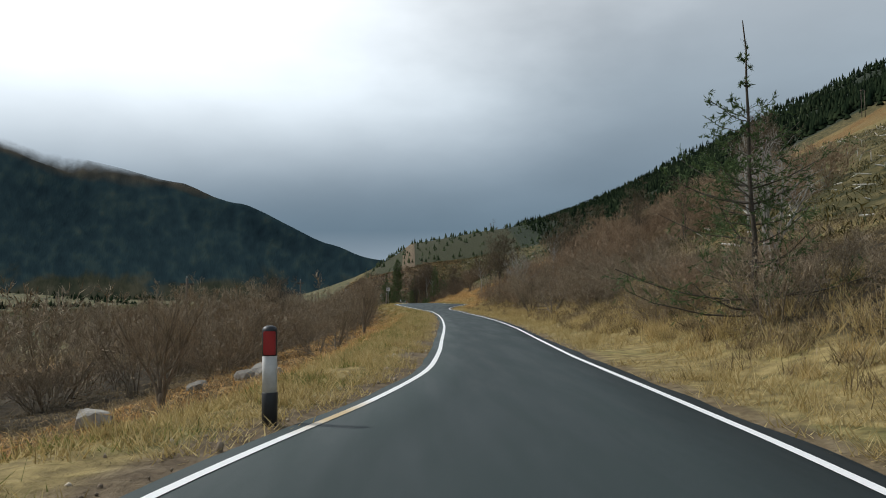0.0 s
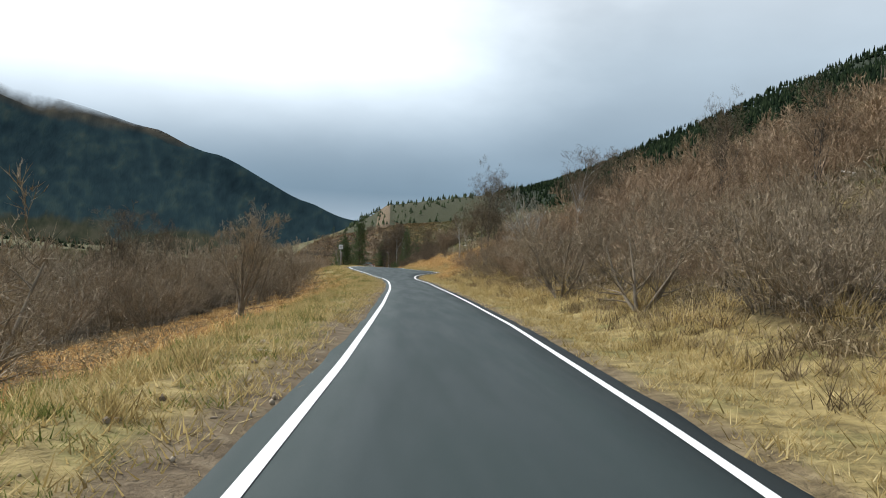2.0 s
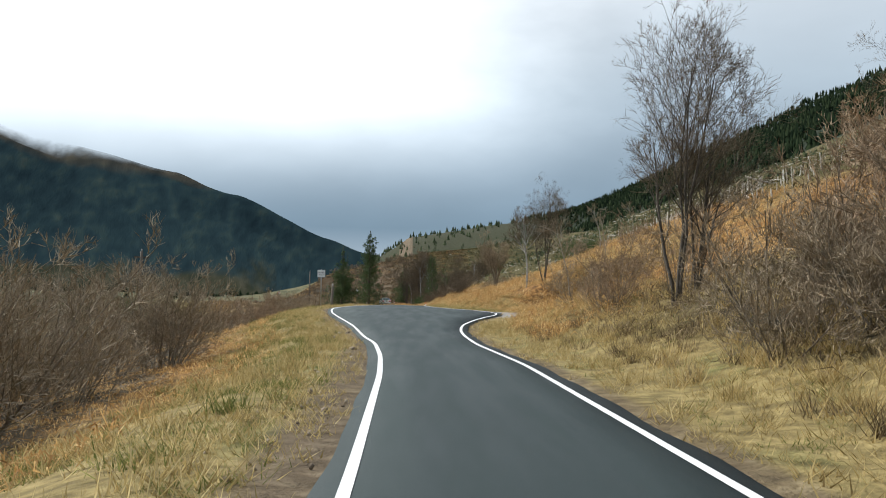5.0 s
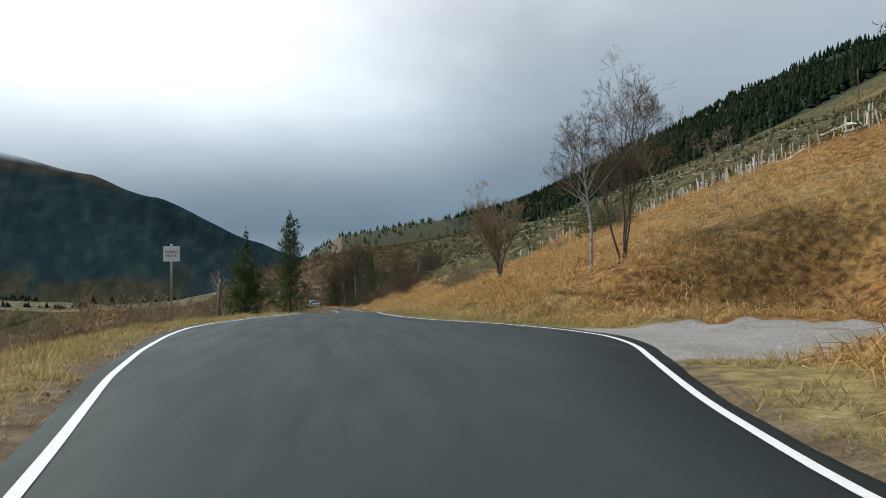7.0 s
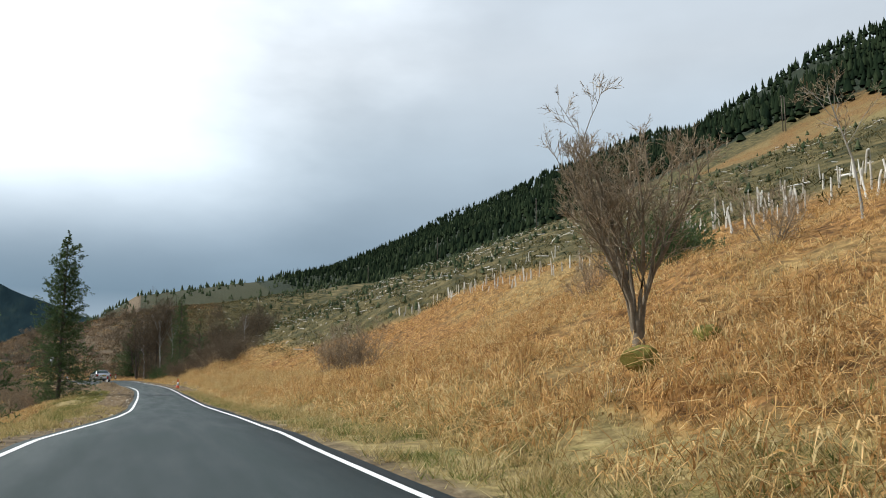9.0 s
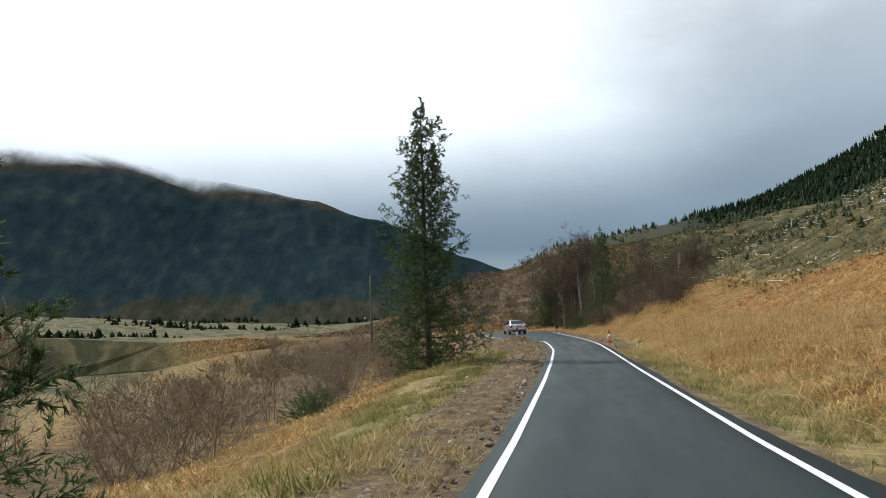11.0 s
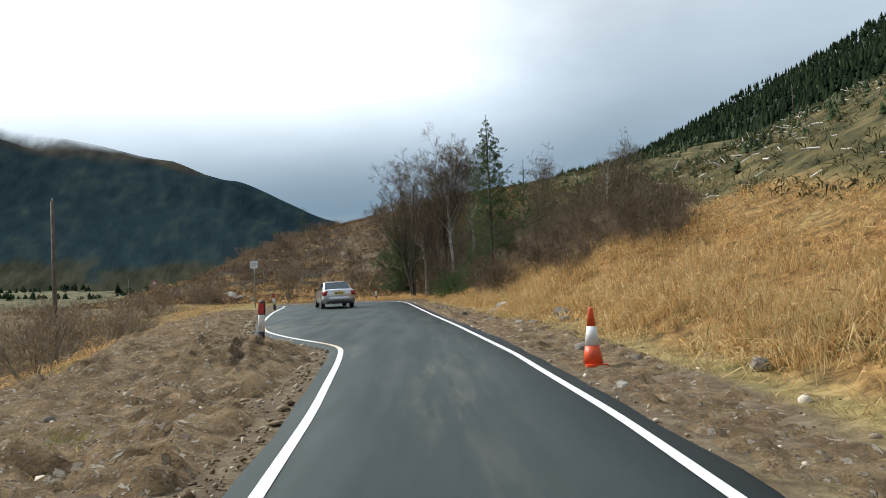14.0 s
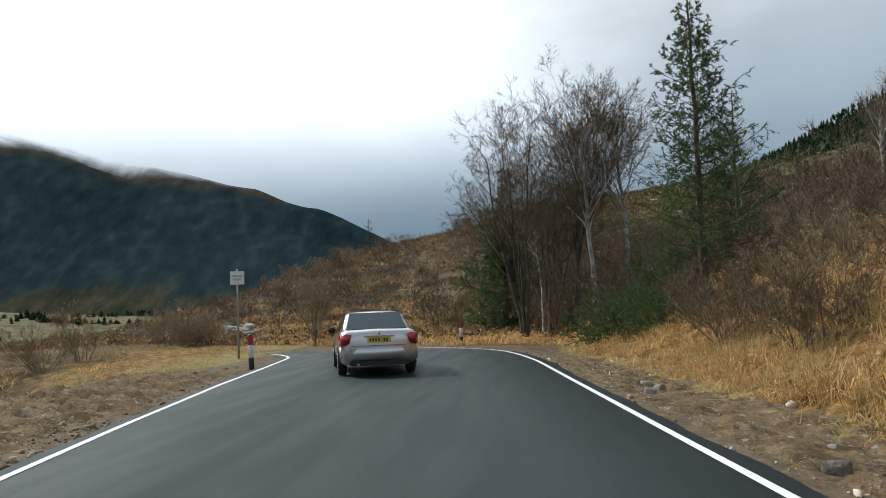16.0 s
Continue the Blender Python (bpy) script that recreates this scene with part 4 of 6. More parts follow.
def blade_field(name, label, mat, seed, n, place, h, w, lean, category="grass", bent=False):
    """place(rng, n) -> x, y, z of the roots and their vigour; ONE object of uncountable blades."""
    rng = np.random.default_rng(seed)
    x, y, z, clump = place(rng, n)
    z = z - .03
    m = len(x)
    hh = rng.uniform(h[0], h[1], m) * clump
    v, t = (arched if bent else blades)(rng, x, y, z, hh, rng.uniform(w[0], w[1], m), rng.uniform(lean[0], lean[1], m))
    tagged(new(name, raw_mesh(name, v, t, mat)), label, category, kind="stuff")


def verge_places(right, o0, o1, y0, y1, power=1.0, skip=None, tuft=.12, per=14):
    def place(rng, n):
        c = n // per
        y = rng.uniform(y0, y1, c); o = o0 + (o1 - o0) * rng.random(c) ** power
        x = np.array([(edge_r(b) + SHOULDER + a) if right else (edge_l(b) - SHOULDER - a) for a, b in zip(o, y)])
        dens = np.array([noise.noise(Vector((a * .5, b * .5, 11))) for a, b in zip(x, y)])
        keep = dens > -.28
        if skip:
            keep &= np.array([not skip(a, b) for a, b in zip(x, y)])
        x, y = x[keep], y[keep]
        z0, zx, zy = (np.array([land(a + dx, b + dy) for a, b in zip(x, y)]) for dx, dy in ((0, 0), (tuft, 0), (0, tuft)))
        clump = np.array([.65 + .9 * max(0.0, noise.noise(Vector((a * 1.1, b * 1.1, per))) + .25) for a, b in zip(x, y)])
        ux, uy = rng.normal(size=(2, len(x), per))
        z = z0[:, None] + np.clip((zx - z0)[:, None] * ux + (zy - z0)[:, None] * uy, -.3, .3)
        return (x[:, None] + ux * tuft).ravel(), (y[:, None] + uy * tuft).ravel(), z.ravel(), np.repeat(clump, per)
    return place

# ---------------------------------------------------------------- small made things
def box(bm, x0, x1, y0, y1, z0, z1):
    vs = [bm.verts.new((x, y, z)) for z in (z0, z1) for x, y in ((x0, y0), (x1, y0), (x1, y1), (x0, y1))]
    for f in ((3, 2, 1, 0), (4, 5, 6, 7), (0, 1, 5, 4), (1, 2, 6, 5), (2, 3, 7, 6), (3, 0, 4, 7)):
        bm.faces.new([vs[i] for i in f])
    return vs


def lathe(bm, prof, n=20, cx=0.0, cy=0.0):
    """A turned body from (radius, height) pairs, closed at both ends."""
    rows = [[bm.verts.new((cx + math.cos(a * 2 * math.pi / n) * r, cy + math.sin(a * 2 * math.pi / n) * r, z)) for a in range(n)] for r, z in prof]
    for a, b in zip(rows, rows[1:]):
        for i in range(n):
            bm.faces.new((a[i], a[(i + 1) % n], b[(i + 1) % n], b[i]))
    bm.faces.new(rows[0][::-1]); bm.faces.new(rows[-1])


def boxed(x0, x1, y0, y1, z0, z1, bev=0.0):
    bm = bmesh.new(); box(bm, x0, x1, y0, y1, z0, z1)
    if bev:
        bmesh.ops.bevel(bm, geom=bm.edges[:], offset=bev, segments=2, affect="EDGES")
    return bm


def turned(prof, n=20):
    bm = bmesh.new(); lathe(bm, prof, n)
    return bm


def marker_post():
    ob = holder("marker_post", "black and white plastic verge marker post with red reflector", "marker post", "verge marker posts")
    part("foot", turned([(.075, -.15), (.078, .34), (.075, .345)]), M_POSTK, ob, "dirty black lower section", True)
    part("band", turned([(.073, .345), (.073, .70), (.072, .702)]), M_POSTW, ob, "white middle section", True)
    part("cap", turned([(.074, .702), (.074, .955), (.062, .985), (.03, 1.0)]), M_POSTK, ob, "rounded black cap", True)
    part("reflector", boxed(-.056, .062, -.082, -.03, .712, .945, .008), M_POSTR, ob, "red reflector panel")
    return ob


POST = marker_post()
for i, (x, y, rz) in enumerate(((-2.5, 6.9, 5), (-2.33, 196.15, -4), (-7.75, 226.6, 8), (-2.45, 237.6, -20))):
    m = pose(x, y, land(x, y) - .02, (0, -2, 1, 2)[i], (0, 3, -2, 1)[i], rz)
    if i:
        copy_thing(POST, m)
    else:
        POST.matrix_basis = m


def traffic_cone(x, y):
    ob = holder("traffic_cone", "orange and white traffic cone on the gravel verge", "traffic cone", "", (x, y, land(x, y)), 12)
    part("base", boxed(-.18, .18, -.18, .18, 0, .05, .018), M_CONE, ob, "square orange base")
    part("lower_body", turned([(.148, .045), (.108, .32)], 24), M_CONE, ob, smooth=True)
    part("sleeve", turned([(.111, .32), (.070, .60)], 24), M_CONEW, ob, "white reflective sleeve", True)
    part("tip", turned([(.068, .60), (.036, .85), (.03, .87), (.02, .875)], 24), M_CONE, ob, "orange tip", True)


traffic_cone(3.62, 190.9)


def words(text, size, parent, at, mat):
    cu = bpy.data.curves.new("lettering", "FONT")
    cu.body, cu.size, cu.align_x, cu.align_y, cu.extrude = text, size, "CENTER", "CENTER", .002
    tmp = new("lettering", cu)
    me = bpy.data.meshes.new_from_object(tmp.evaluated_get(bpy.context.evaluated_depsgraph_get()))
    bpy.data.objects.remove(tmp)
    bpy.data.curves.remove(cu)
    me.materials.append(mat)
    ob = link("lettering", me, parent, "black lettering")
    ob.matrix_basis = pose(*at, 90, 0, 0)
    return ob


def passing_sign(x, y, rz, z):
    g = land(x, y)
    ob = holder("passing_place_sign", "white square passing place sign on a grey post", "road sign", "passing place signs", (x, y, g - .1), rz)
    top = z - g + .1
    part("post", turned([(.038, 0), (.038, top + .3), (.03, top + .31)], 12), M_STEEL, ob, smooth=True)
    plate = part("plate", boxed(-.25, .25, -.055, -.04, top - .24, top + .24, .006), M_SIGNW, ob)
    words("PASSING", .098, plate, (0, -.06, top + .06), M_SIGNK)
    words("PLACE", .098, plate, (0, -.06, top - .06), M_SIGNK)
    for dz in (-.15, .15):
        part("clip", boxed(-.06, .06, -.04, .045, top + dz - .02, top + dz + .02, .004), M_STEEL, ob)


passing_sign(-4.6, 116.1, 4, 2.68)
passing_sign(-10.17, 232.7, 8, 2.41)


def warning_sign(x, y, z):
    g = land(x, y)
    ob = holder("warning_sign", "red-bordered triangular warning sign beside the far road", "road sign", "", (x, y, g - .1), 15)
    top = z - g + .1
    part("post", turned([(.04, 0), (.04, top + .2)], 10), M_STEEL, ob)
    for name, s, d, m in (("border", .42, -.05, M_SIGNR), ("panel", .30, -.062, M_SIGNW)):
        bm = bmesh.new()
        tri = [(-s, -.5 * s), (s, -.5 * s), (0, 1.2 * s)]
        a = [bm.verts.new((p, d, top + q)) for p, q in tri]; b = [bm.verts.new((p, d + .01, top + q)) for p, q in tri]
        bm.faces.new(a); bm.faces.new(b[::-1])
        for i in range(3):
            bm.faces.new((a[i], b[i], b[(i + 1) % 3], a[(i + 1) % 3]))
        part(name, bm, m, ob)


warning_sign(-36, 290, 2.0)


def pole(x, y, h, twin=False, tilt=0.0, arm=False, label="weathered timber telegraph pole", base=None):
    ob = holder("telegraph_pole", label, "pole", "telegraph poles", (x, y, (land(x, y) if base is None else base) - .4), 0)
    ob.matrix_basis = pose(x, y, land(x, y) - .4, 0, tilt, 20)
    for dx in ((-.85, .85) if twin else (0,)):
        bm = bmesh.new(); lathe(bm, [(.13, 0), (.115, h * .5), (.095, h + .4)], 12, dx)
        part("shaft", bm, M_POLE, ob, smooth=True)
    if twin or arm:
        w = 1.5 if twin else .5
        part("crossarm", boxed(-w, w, -.06, .06, h - .1, h + .02, .01), M_POLE, ob)
    part("insulator", turned([(.04, h + .4), (.05, h + .5), (.02, h + .56)], 8), M_STEEL, ob)


for a in ((-17.5, 58, 6.6), (-18, 121, 7), (-18.9, 223, 9.2), (-100, 455, 9), (-5.4, 131, 2.6)):
    pole(*a, tilt=2 if a[2] < 3 else 0, arm=a[2] > 6.5 and a[1] < 200)
pole(165, 283, 10, True, label="twin timber power line pole on the hillside")
for a in ((126, 268, 10), (112, 330, 10), (190, 205, 10), (104, 395, 10), (98, 470, 10)):
    pole(*a)


# ---------------------------------------------------------------- the saloon car
M_CAR = plain("silver_car_paint", (.62, .60, .58), .28, .75, 1.0, c2=(.60, .58, .56))
M_GLASS = plain("tinted_glass", (.035, .05, .052), .06, 0, 1.0)
M_BLACK = plain("black_plastic", (.02, .02, .021), .6)
M_TYRE = plain("tyre_rubber", (.018, .018, .019), .85)
M_RIM = plain("alloy_rim", (.45, .45, .46), .3, .9)
M_LAMP = plain("red_lamp_lens", (.42, .012, .015), .15, 0, 1.0)
M_PLATE = plain("yellow_plate", (.72, .50, .06), .45)
M_CHROME = plain("chrome", (.75, .75, .76), .12, 1.0)


def loft(rows, close=True):
    """rows: rings of (x, y, z) with one number of points, front to back."""
    bm = bmesh.new()
    R = [[bm.verts.new(p) for p in r] for r in rows]
    n = len(R[0])
    for a, b in zip(R, R[1:]):
        for i in range(n if close else n - 1):
            bm.faces.new((a[i], a[(i + 1) % n], b[(i + 1) % n], b[i]))
    if close:
        bm.faces.new(R[0][::-1]); bm.faces.new(R[-1])
    bmesh.ops.recalc_face_normals(bm, faces=bm.faces[:])
    return bm


def saloon(x, y, rz):
    ob = holder("saloon_car", "silver four-door saloon car standing on the road", "car", "", (x, y, road_z(y) + .025), rz)
    # stations from the tail (y = 0) to the nose: y, half width, sill, waist
    st = [(.00, .70, .42, .80), (.04, .78, .33, .92), (.14, .845, .27, .99), (.35, .872, .24, 1.005), (.8, .885, .22, .985), (1.5, .89, .20, .955), (2.6, .89, .20, .93),
          (3.3, .885, .20, .90), (3.9, .865, .22, .85), (4.35, .81, .26, .76), (4.58, .70, .32, .66), (4.68, .56, .38, .58)]
    rows = []
    for s, w, a, b in st:
        m = a + (b - a) * .55
        rows.append([(-w * .86, s, a), (-w * .97, s, a + .07), (-w, s, m - .08), (-w * .995, s, m), (-w * .975, s, b - .07), (-w * .93, s, b - .015), (-w * .8, s, b + .012), (0, s, b + .03),
                     (w * .8, s, b + .012), (w * .93, s, b - .015), (w * .975, s, b - .07), (w * .995, s, m), (w, s, m - .08), (w * .97, s, a + .07), (w * .86, s, a)])
    part("body", loft(rows), M_CAR, ob, "silver metallic bodywork", True)
    # cabin
    cab = [(.62, .70, .98, 1.00), (.95, .685, .97, 1.22), (1.22, .645, .96, 1.365), (1.6, .615, .95, 1.415), (2.2, .60, .95, 1.42), (2.65, .60, .94, 1.36), (3.0, .61, .93, 1.19), (3.36, .64, .91, .93)]
    rows = [[(-.80, s, b), (-w - .03, s, t - .05), (-w * .9, s, t - .008), (0, s, t + .012), (w * .9, s, t - .008), (w + .03, s, t - .05), (.80, s, b)] for s, w, b, t in cab]
    part("roof", loft(rows), M_CAR, ob, "silver roof and pillars", True)
    # glass, a little proud of the cabin

    def pane(name, pts, label):
        bm = bmesh.new()
        n = (Vector(pts[1]) - Vector(pts[0])).cross(Vector(pts[2]) - Vector(pts[0])).normalized()
        a = [bm.verts.new(Vector(p)) for p in pts]; b = [bm.verts.new(Vector(p) - n * .02) for p in pts]
        bm.faces.new(a); bm.faces.new(b[::-1])
        for i in range(len(pts)):
            bm.faces.new((a[i], b[i], b[(i + 1) % len(pts)], a[(i + 1) % len(pts)]))
        bmesh.ops.recalc_face_normals(bm, faces=bm.faces[:])
        return part(name, bm, M_GLASS, ob, label)

    pane("rear_window", [(-.69, .60, 1.03), (.69, .60, 1.03), (.585, 1.13, 1.40), (-.585, 1.13, 1.40)], "sloping tinted rear window")
    for sx in (-1, 1):
        pane("side_window", [(sx * .815, 1.0, 1.0), (sx * .81, 1.85, .985), (sx * .655, 1.85, 1.345), (sx * .665, 1.25, 1.31)], "tinted rear side window")
        pane("side_window", [(sx * .81, 1.92, .985), (sx * .805, 3.0, .965), (sx * .655, 2.62, 1.30), (sx * .655, 1.92, 1.345)], "tinted front side window")
        # lamps wrap round the corner
        bm = loft([[(sx * a, b, c) for a, b, c in r] for r in (
            [(.66, -.045, .74), (.61, -.045, .93), (.61, .05, .93), (.66, .05, .74)],
            [(.73, -.04, .70), (.73, -.035, .945), (.71, .08, .945), (.70, .08, .70)],
            [(.83, .035, .67), (.835, .045, .935), (.78, .18, .935), (.78, .18, .67)],
            [(.895, .22, .70), (.895, .24, .90), (.84, .26, .90), (.84, .24, .70)])])
        part("tail_lamp", bm, M_LAMP, ob, "red tail lamp cluster", True)
        mir = loft([[(sx * (.86 + .10 * math.cos(a) + .09), q, .985 + .075 * math.sin(a)) for a in np.linspace(0, 2 * math.pi, 10, endpoint=False)] for q in (2.72, 2.80)])
        part("door_mirror", mir, M_BLACK, ob, "dark door mirror", True)
        for wy in (.95, 3.68):
            wheel = new("wheel"); wheel.parent = ob; wheel.location = (sx * .79, wy, .30)
            bm = turned([(.19, -.095), (.285, -.10), (.312, -.07), (.316, 0), (.312, .07), (.285, .10), (.19, .095)], 28)
            bmesh.ops.rotate(bm, verts=bm.verts[:], matrix=Matrix.Rotation(radians(90), 3, "Y"))
            part("tyre", bm, M_TYRE, wheel, "black rubber tyre", True)
            bm = turned([(.185, .0), (.195, .098), (.17, .103), (.08, .085), (.05, .105)], 20)
            bmesh.ops.rotate(bm, verts=bm.verts[:], matrix=Matrix.Rotation(radians(90 * sx), 3, "Y"))
            part("rim", bm, M_RIM, wheel, "alloy rim", True)
            arch = loft([[(sx * q, wy + .37 * math.cos(a), .30 + .37 * math.sin(a)) for a in np.linspace(-.25, math.pi + .25, 16)] for q in (.70, .895)], False)
            part("wheel_arch", arch, M_BLACK, ob, "dark wheel arch")
    # bumper with its shadow line, boot shut line, plate, trim
    bump_rows = []
    for f in np.linspace(-1, 1, 13):
        yy = .02 + .22 * abs(f) ** 3
        bump_rows.append([(f * .87, yy + .10, .33), (f * .87, yy - .07, .37), (f * .87, yy - .085, .52), (f * .87, yy - .06, .63), (f * .87, yy + .06, .655)])
    part("rear_bumper", loft(bump_rows), M_CAR, ob, "silver rear bumper", True)
    part("valance", boxed(-.66, .66, -.045, .12, .24, .345, .015), M_BLACK, ob, "black lower valance")
    part("number_plate", boxed(-.26, .26, -.03, .005, .745, .855, .004), M_PLATE, ob, "yellow number plate")
    for i in range(7):
        if i != 4:
            part("plate_mark", boxed(-.215 + i * .062, -.18 + i * .062, -.034, -.0285, .765, .835), M_BLACK, ob, "plain dark bar")
    part("boot_trim", boxed(-.34, .34, -.022, .03, .875, .895, .004), M_CHROME, ob, "chrome boot strip")
    part("boot_edge", boxed(-.62, .62, -.006, .06, .668, .676), M_BLACK, ob, "dark shut line")
    part("exhaust", turned([(.03, 0), (.03, .12)], 12), M_CHROME, ob).matrix_basis = pose(-.48, .02, .27, 90, 0, 0)
    bm = bmesh.new(); lathe(bm, [(.035, 0), (.035, .006)], 16)
    part("badge", bm, M_CHROME, ob, "small round badge").matrix_basis = pose(0, -.012, .93, 90, 0, 0)


saloon(-3.45, 222.2, 14)


# ---------------------------------------------------------------- rocks, soil and timber
def boulder(name, seed, sx, sy, sz, mat, sub=3, rough=.3):
    bm = bmesh.new()
    bmesh.ops.create_icosphere(bm, subdivisions=sub, radius=1)
    for v in bm.verts:
        n = noise.noise(v.co * 1.1 + Vector((seed * 7.1, 0, 0))) * rough + noise.noise(v.co * 3 + Vector((0, seed * 3.3, 0))) * rough * .35
        c = v.co * (1 + n)
        c.x, c.y, c.z = (max(-.8, min(.8, q)) for q in c)
        v.co = Vector((c.x * sx, c.y * sy, c.z * sz))
    me = bpy.data.meshes.new(name)
    bm.to_mesh(me); bm.free()
    me.materials.append(mat)
    return me


def rock(x, y, s, seed, mat=None, label="grey angular rock half sunk in the verge", name="rock", group="", sink=.35):
    me = boulder(name, seed, s, s * .8, s * .7, mat or M_ROCK)
    ob = new(name, me)
    ob.matrix_basis = pose(x, y, land(x, y) + s * (.7 - sink) * .6, seed * 3 % 20, seed * 7 % 15, seed * 53)
    return tagged(ob, label, "rock", group)


rock(4.35, 211.6, .36, 1, M_ROCK_PALE, "pale block of rock on the soil verge")
rock(10.0, 167.9, .33, 2, M_ROCK_PALE, "pale stone among the bracken")
rock(6.8, 126.2, .20, 3, M_ROCK_PALE, "small white stone beside a mossy mound")
rock(7.5, 126.5, .36, 4, M_MOSS, "yellow-green mossy boulder beneath a bare tree", "mossy_boulder")
rock(8.8, 126.5, .30, 5, M_MOSS, "yellow-green mossy boulder among the bracken", "mossy_boulder")
rock(4.95, 201.3, .34, 6, None, "grey rock at the foot of the bank")
for i, (x, y, s) in enumerate(((-5.6, 24.5, .5), (-6.4, 25.6, .6), (-7.6, 23.6, .45), (-6.5, 28, .4), (-8.5, 18, .5))):
    rock(x, y, s, 10 + i, None, "grey boulder lying in dead bracken", group="boulders in the bracken")
rng0 = np.random.default_rng(5)
for i in range(20):
    y = rng0.uniform(152, 222)
    o = rng0.uniform(.7, 4.2)
    x = edge_l(y) - SHOULDER - o
    rock(x, y, rng0.uniform(.05, .14), 30 + i, None, "loose grey stone on disturbed soil", "stone", "loose stones on the soil bank", .3)
for i in range(22):
    y = rng0.uniform(186, 226)
    x = edge_r(y) + SHOULDER + rng0.uniform(.4, 2.6)
    rock(x, y, rng0.uniform(.06, .19), 70 + i, None, "loose grey stone on the gravel verge", "stone", "loose stones on the gravel verge", .3)


for i, (x, y, s) in enumerate(((-13.2, 246.2, .55), (-14.8, 248.4, .7), (-16.0, 250.6, .8), (-17.2, 252.8, .95), (-18.4, 255.2, .85), (-19.2, 257.8, 1.05), (-20.2, 260.6, .8), (-15.6, 252.8, .7), (-17.6, 257.0, .8))):
    rock(x, y, s * .72, 120 + i, M_ROCK, "grey broken rock in the cutting beside the far bend", group="rocks of the far cutting", sink=.3)


def pebbles():
    """Small stones and clods strewn over the works and the road edges."""
    rng = np.random.default_rng(8)
    bm = bmesh.new(); bmesh.ops.create_icosphere(bm, subdivisions=1, radius=1)
    ball = np.array([v.co for v in bm.verts]), np.array([[v.index for v in f.verts] for f in bm.faces]); bm.free()
    bit = (np.array([(1, 0, 0), (0, 1, 0), (-1, 0, 0), (0, -1, 0), (.3, .2, .6), (0, 0, -.6)]), np.array([(0, 1, 4), (1, 2, 4), (2, 3, 4), (3, 0, 4), (1, 0, 5), (2, 1, 5), (3, 2, 5), (0, 3, 5)]))
    for name, n, mat, zone in (("gravel_stones", 6500, M_CHIP, 0), ("soil_clods", 11000, M_SOIL, 1)):
        P = []
        tv, tf = bit if zone else ball
        for _ in range(n):
            k = rng.random()
            if k < .6 or zone:
                y = rng.uniform(140, 228) if rng.random() < .4 else rng.uniform(176, 216); x = edge_l(y) - SHOULDER - rng.random() ** 1.2 * (2.4 + 3.4 * step(170, 185, y))
            elif k < .85:
                y = rng.uniform(182, 232); x = edge_r(y) + SHOULDER + rng.random() * 2.6
            else:
                y = rng.uniform(4, 140); x = edge_l(y) - SHOULDER - rng.random() * 1.0
            P.append((x, y, land(x, y)))
        P = np.array(P)
        s = rng.uniform(.012, .05, (n, 1)) * (1 + 1.6 * (rng.random((n, 1)) > .93)) * (.8 if zone else .6)
        v = tv[None] * s[:, :, None] * rng.uniform(.35, 1.25, (n, 1, 3)) * (1 + np.clip(rng.normal(size=(n, len(tv), 1)) * .28, -.5, .5)) + P[:, None] + np.array([0, 0, .005])
        f = tf[None] + np.arange(n)[:, None, None] * len(tv)
        tagged(new(name, raw_mesh(name, v.reshape(-1, 3), f.reshape(-1, 3), mat)), "loose small stones strewn over bare soil" if not zone else "brown clods of turned soil", "stones", kind="stuff")


pebbles()


def soil_mound(x, y, rx, ry, h, seed):
    n = 64
    verts = []
    for j in range(n):
        for i in range(n):
            u, v = i / (n - 1) * 2 - 1, j / (n - 1) * 2 - 1
            px, py = x + u * rx, y + v * ry
            d = math.hypot(u, v)
            t = max(0.0, 1 - d * d) ** .7
            k = noise.noise(Vector((px * 2.2, py * 2.2, seed))) * .3 + noise.noise(Vector((px * 5, py * 5, seed))) * .22 + noise.noise(Vector((px * 11, py * 11, seed))) * .2
            verts.append((px, py, land(px, py) - .1 * min(1.0, d) + t * h * (1 + k) + t * k * .1))
    tagged(new("soil_mound", raw_mesh("soil_mound", verts, grid_faces(n, n), M_RUBBLE, False)), "low heap of turned brown soil beside the road", "soil heap", "soil heaps")


soil_mound(-2.2, 192.6, 1.45, 2.3, .42, 1)
soil_mound(-5.2, 191.5, 2.2, 3.2, .40, 2)
soil_mound(-4.2, 186, 2.0, 2.6, .34, 3)
soil_mound(-5.6, 197.5, 1.5, 2.4, .24, 4)
soil_mound(-2.6, 181.5, 1.3, 3, .22, 5)


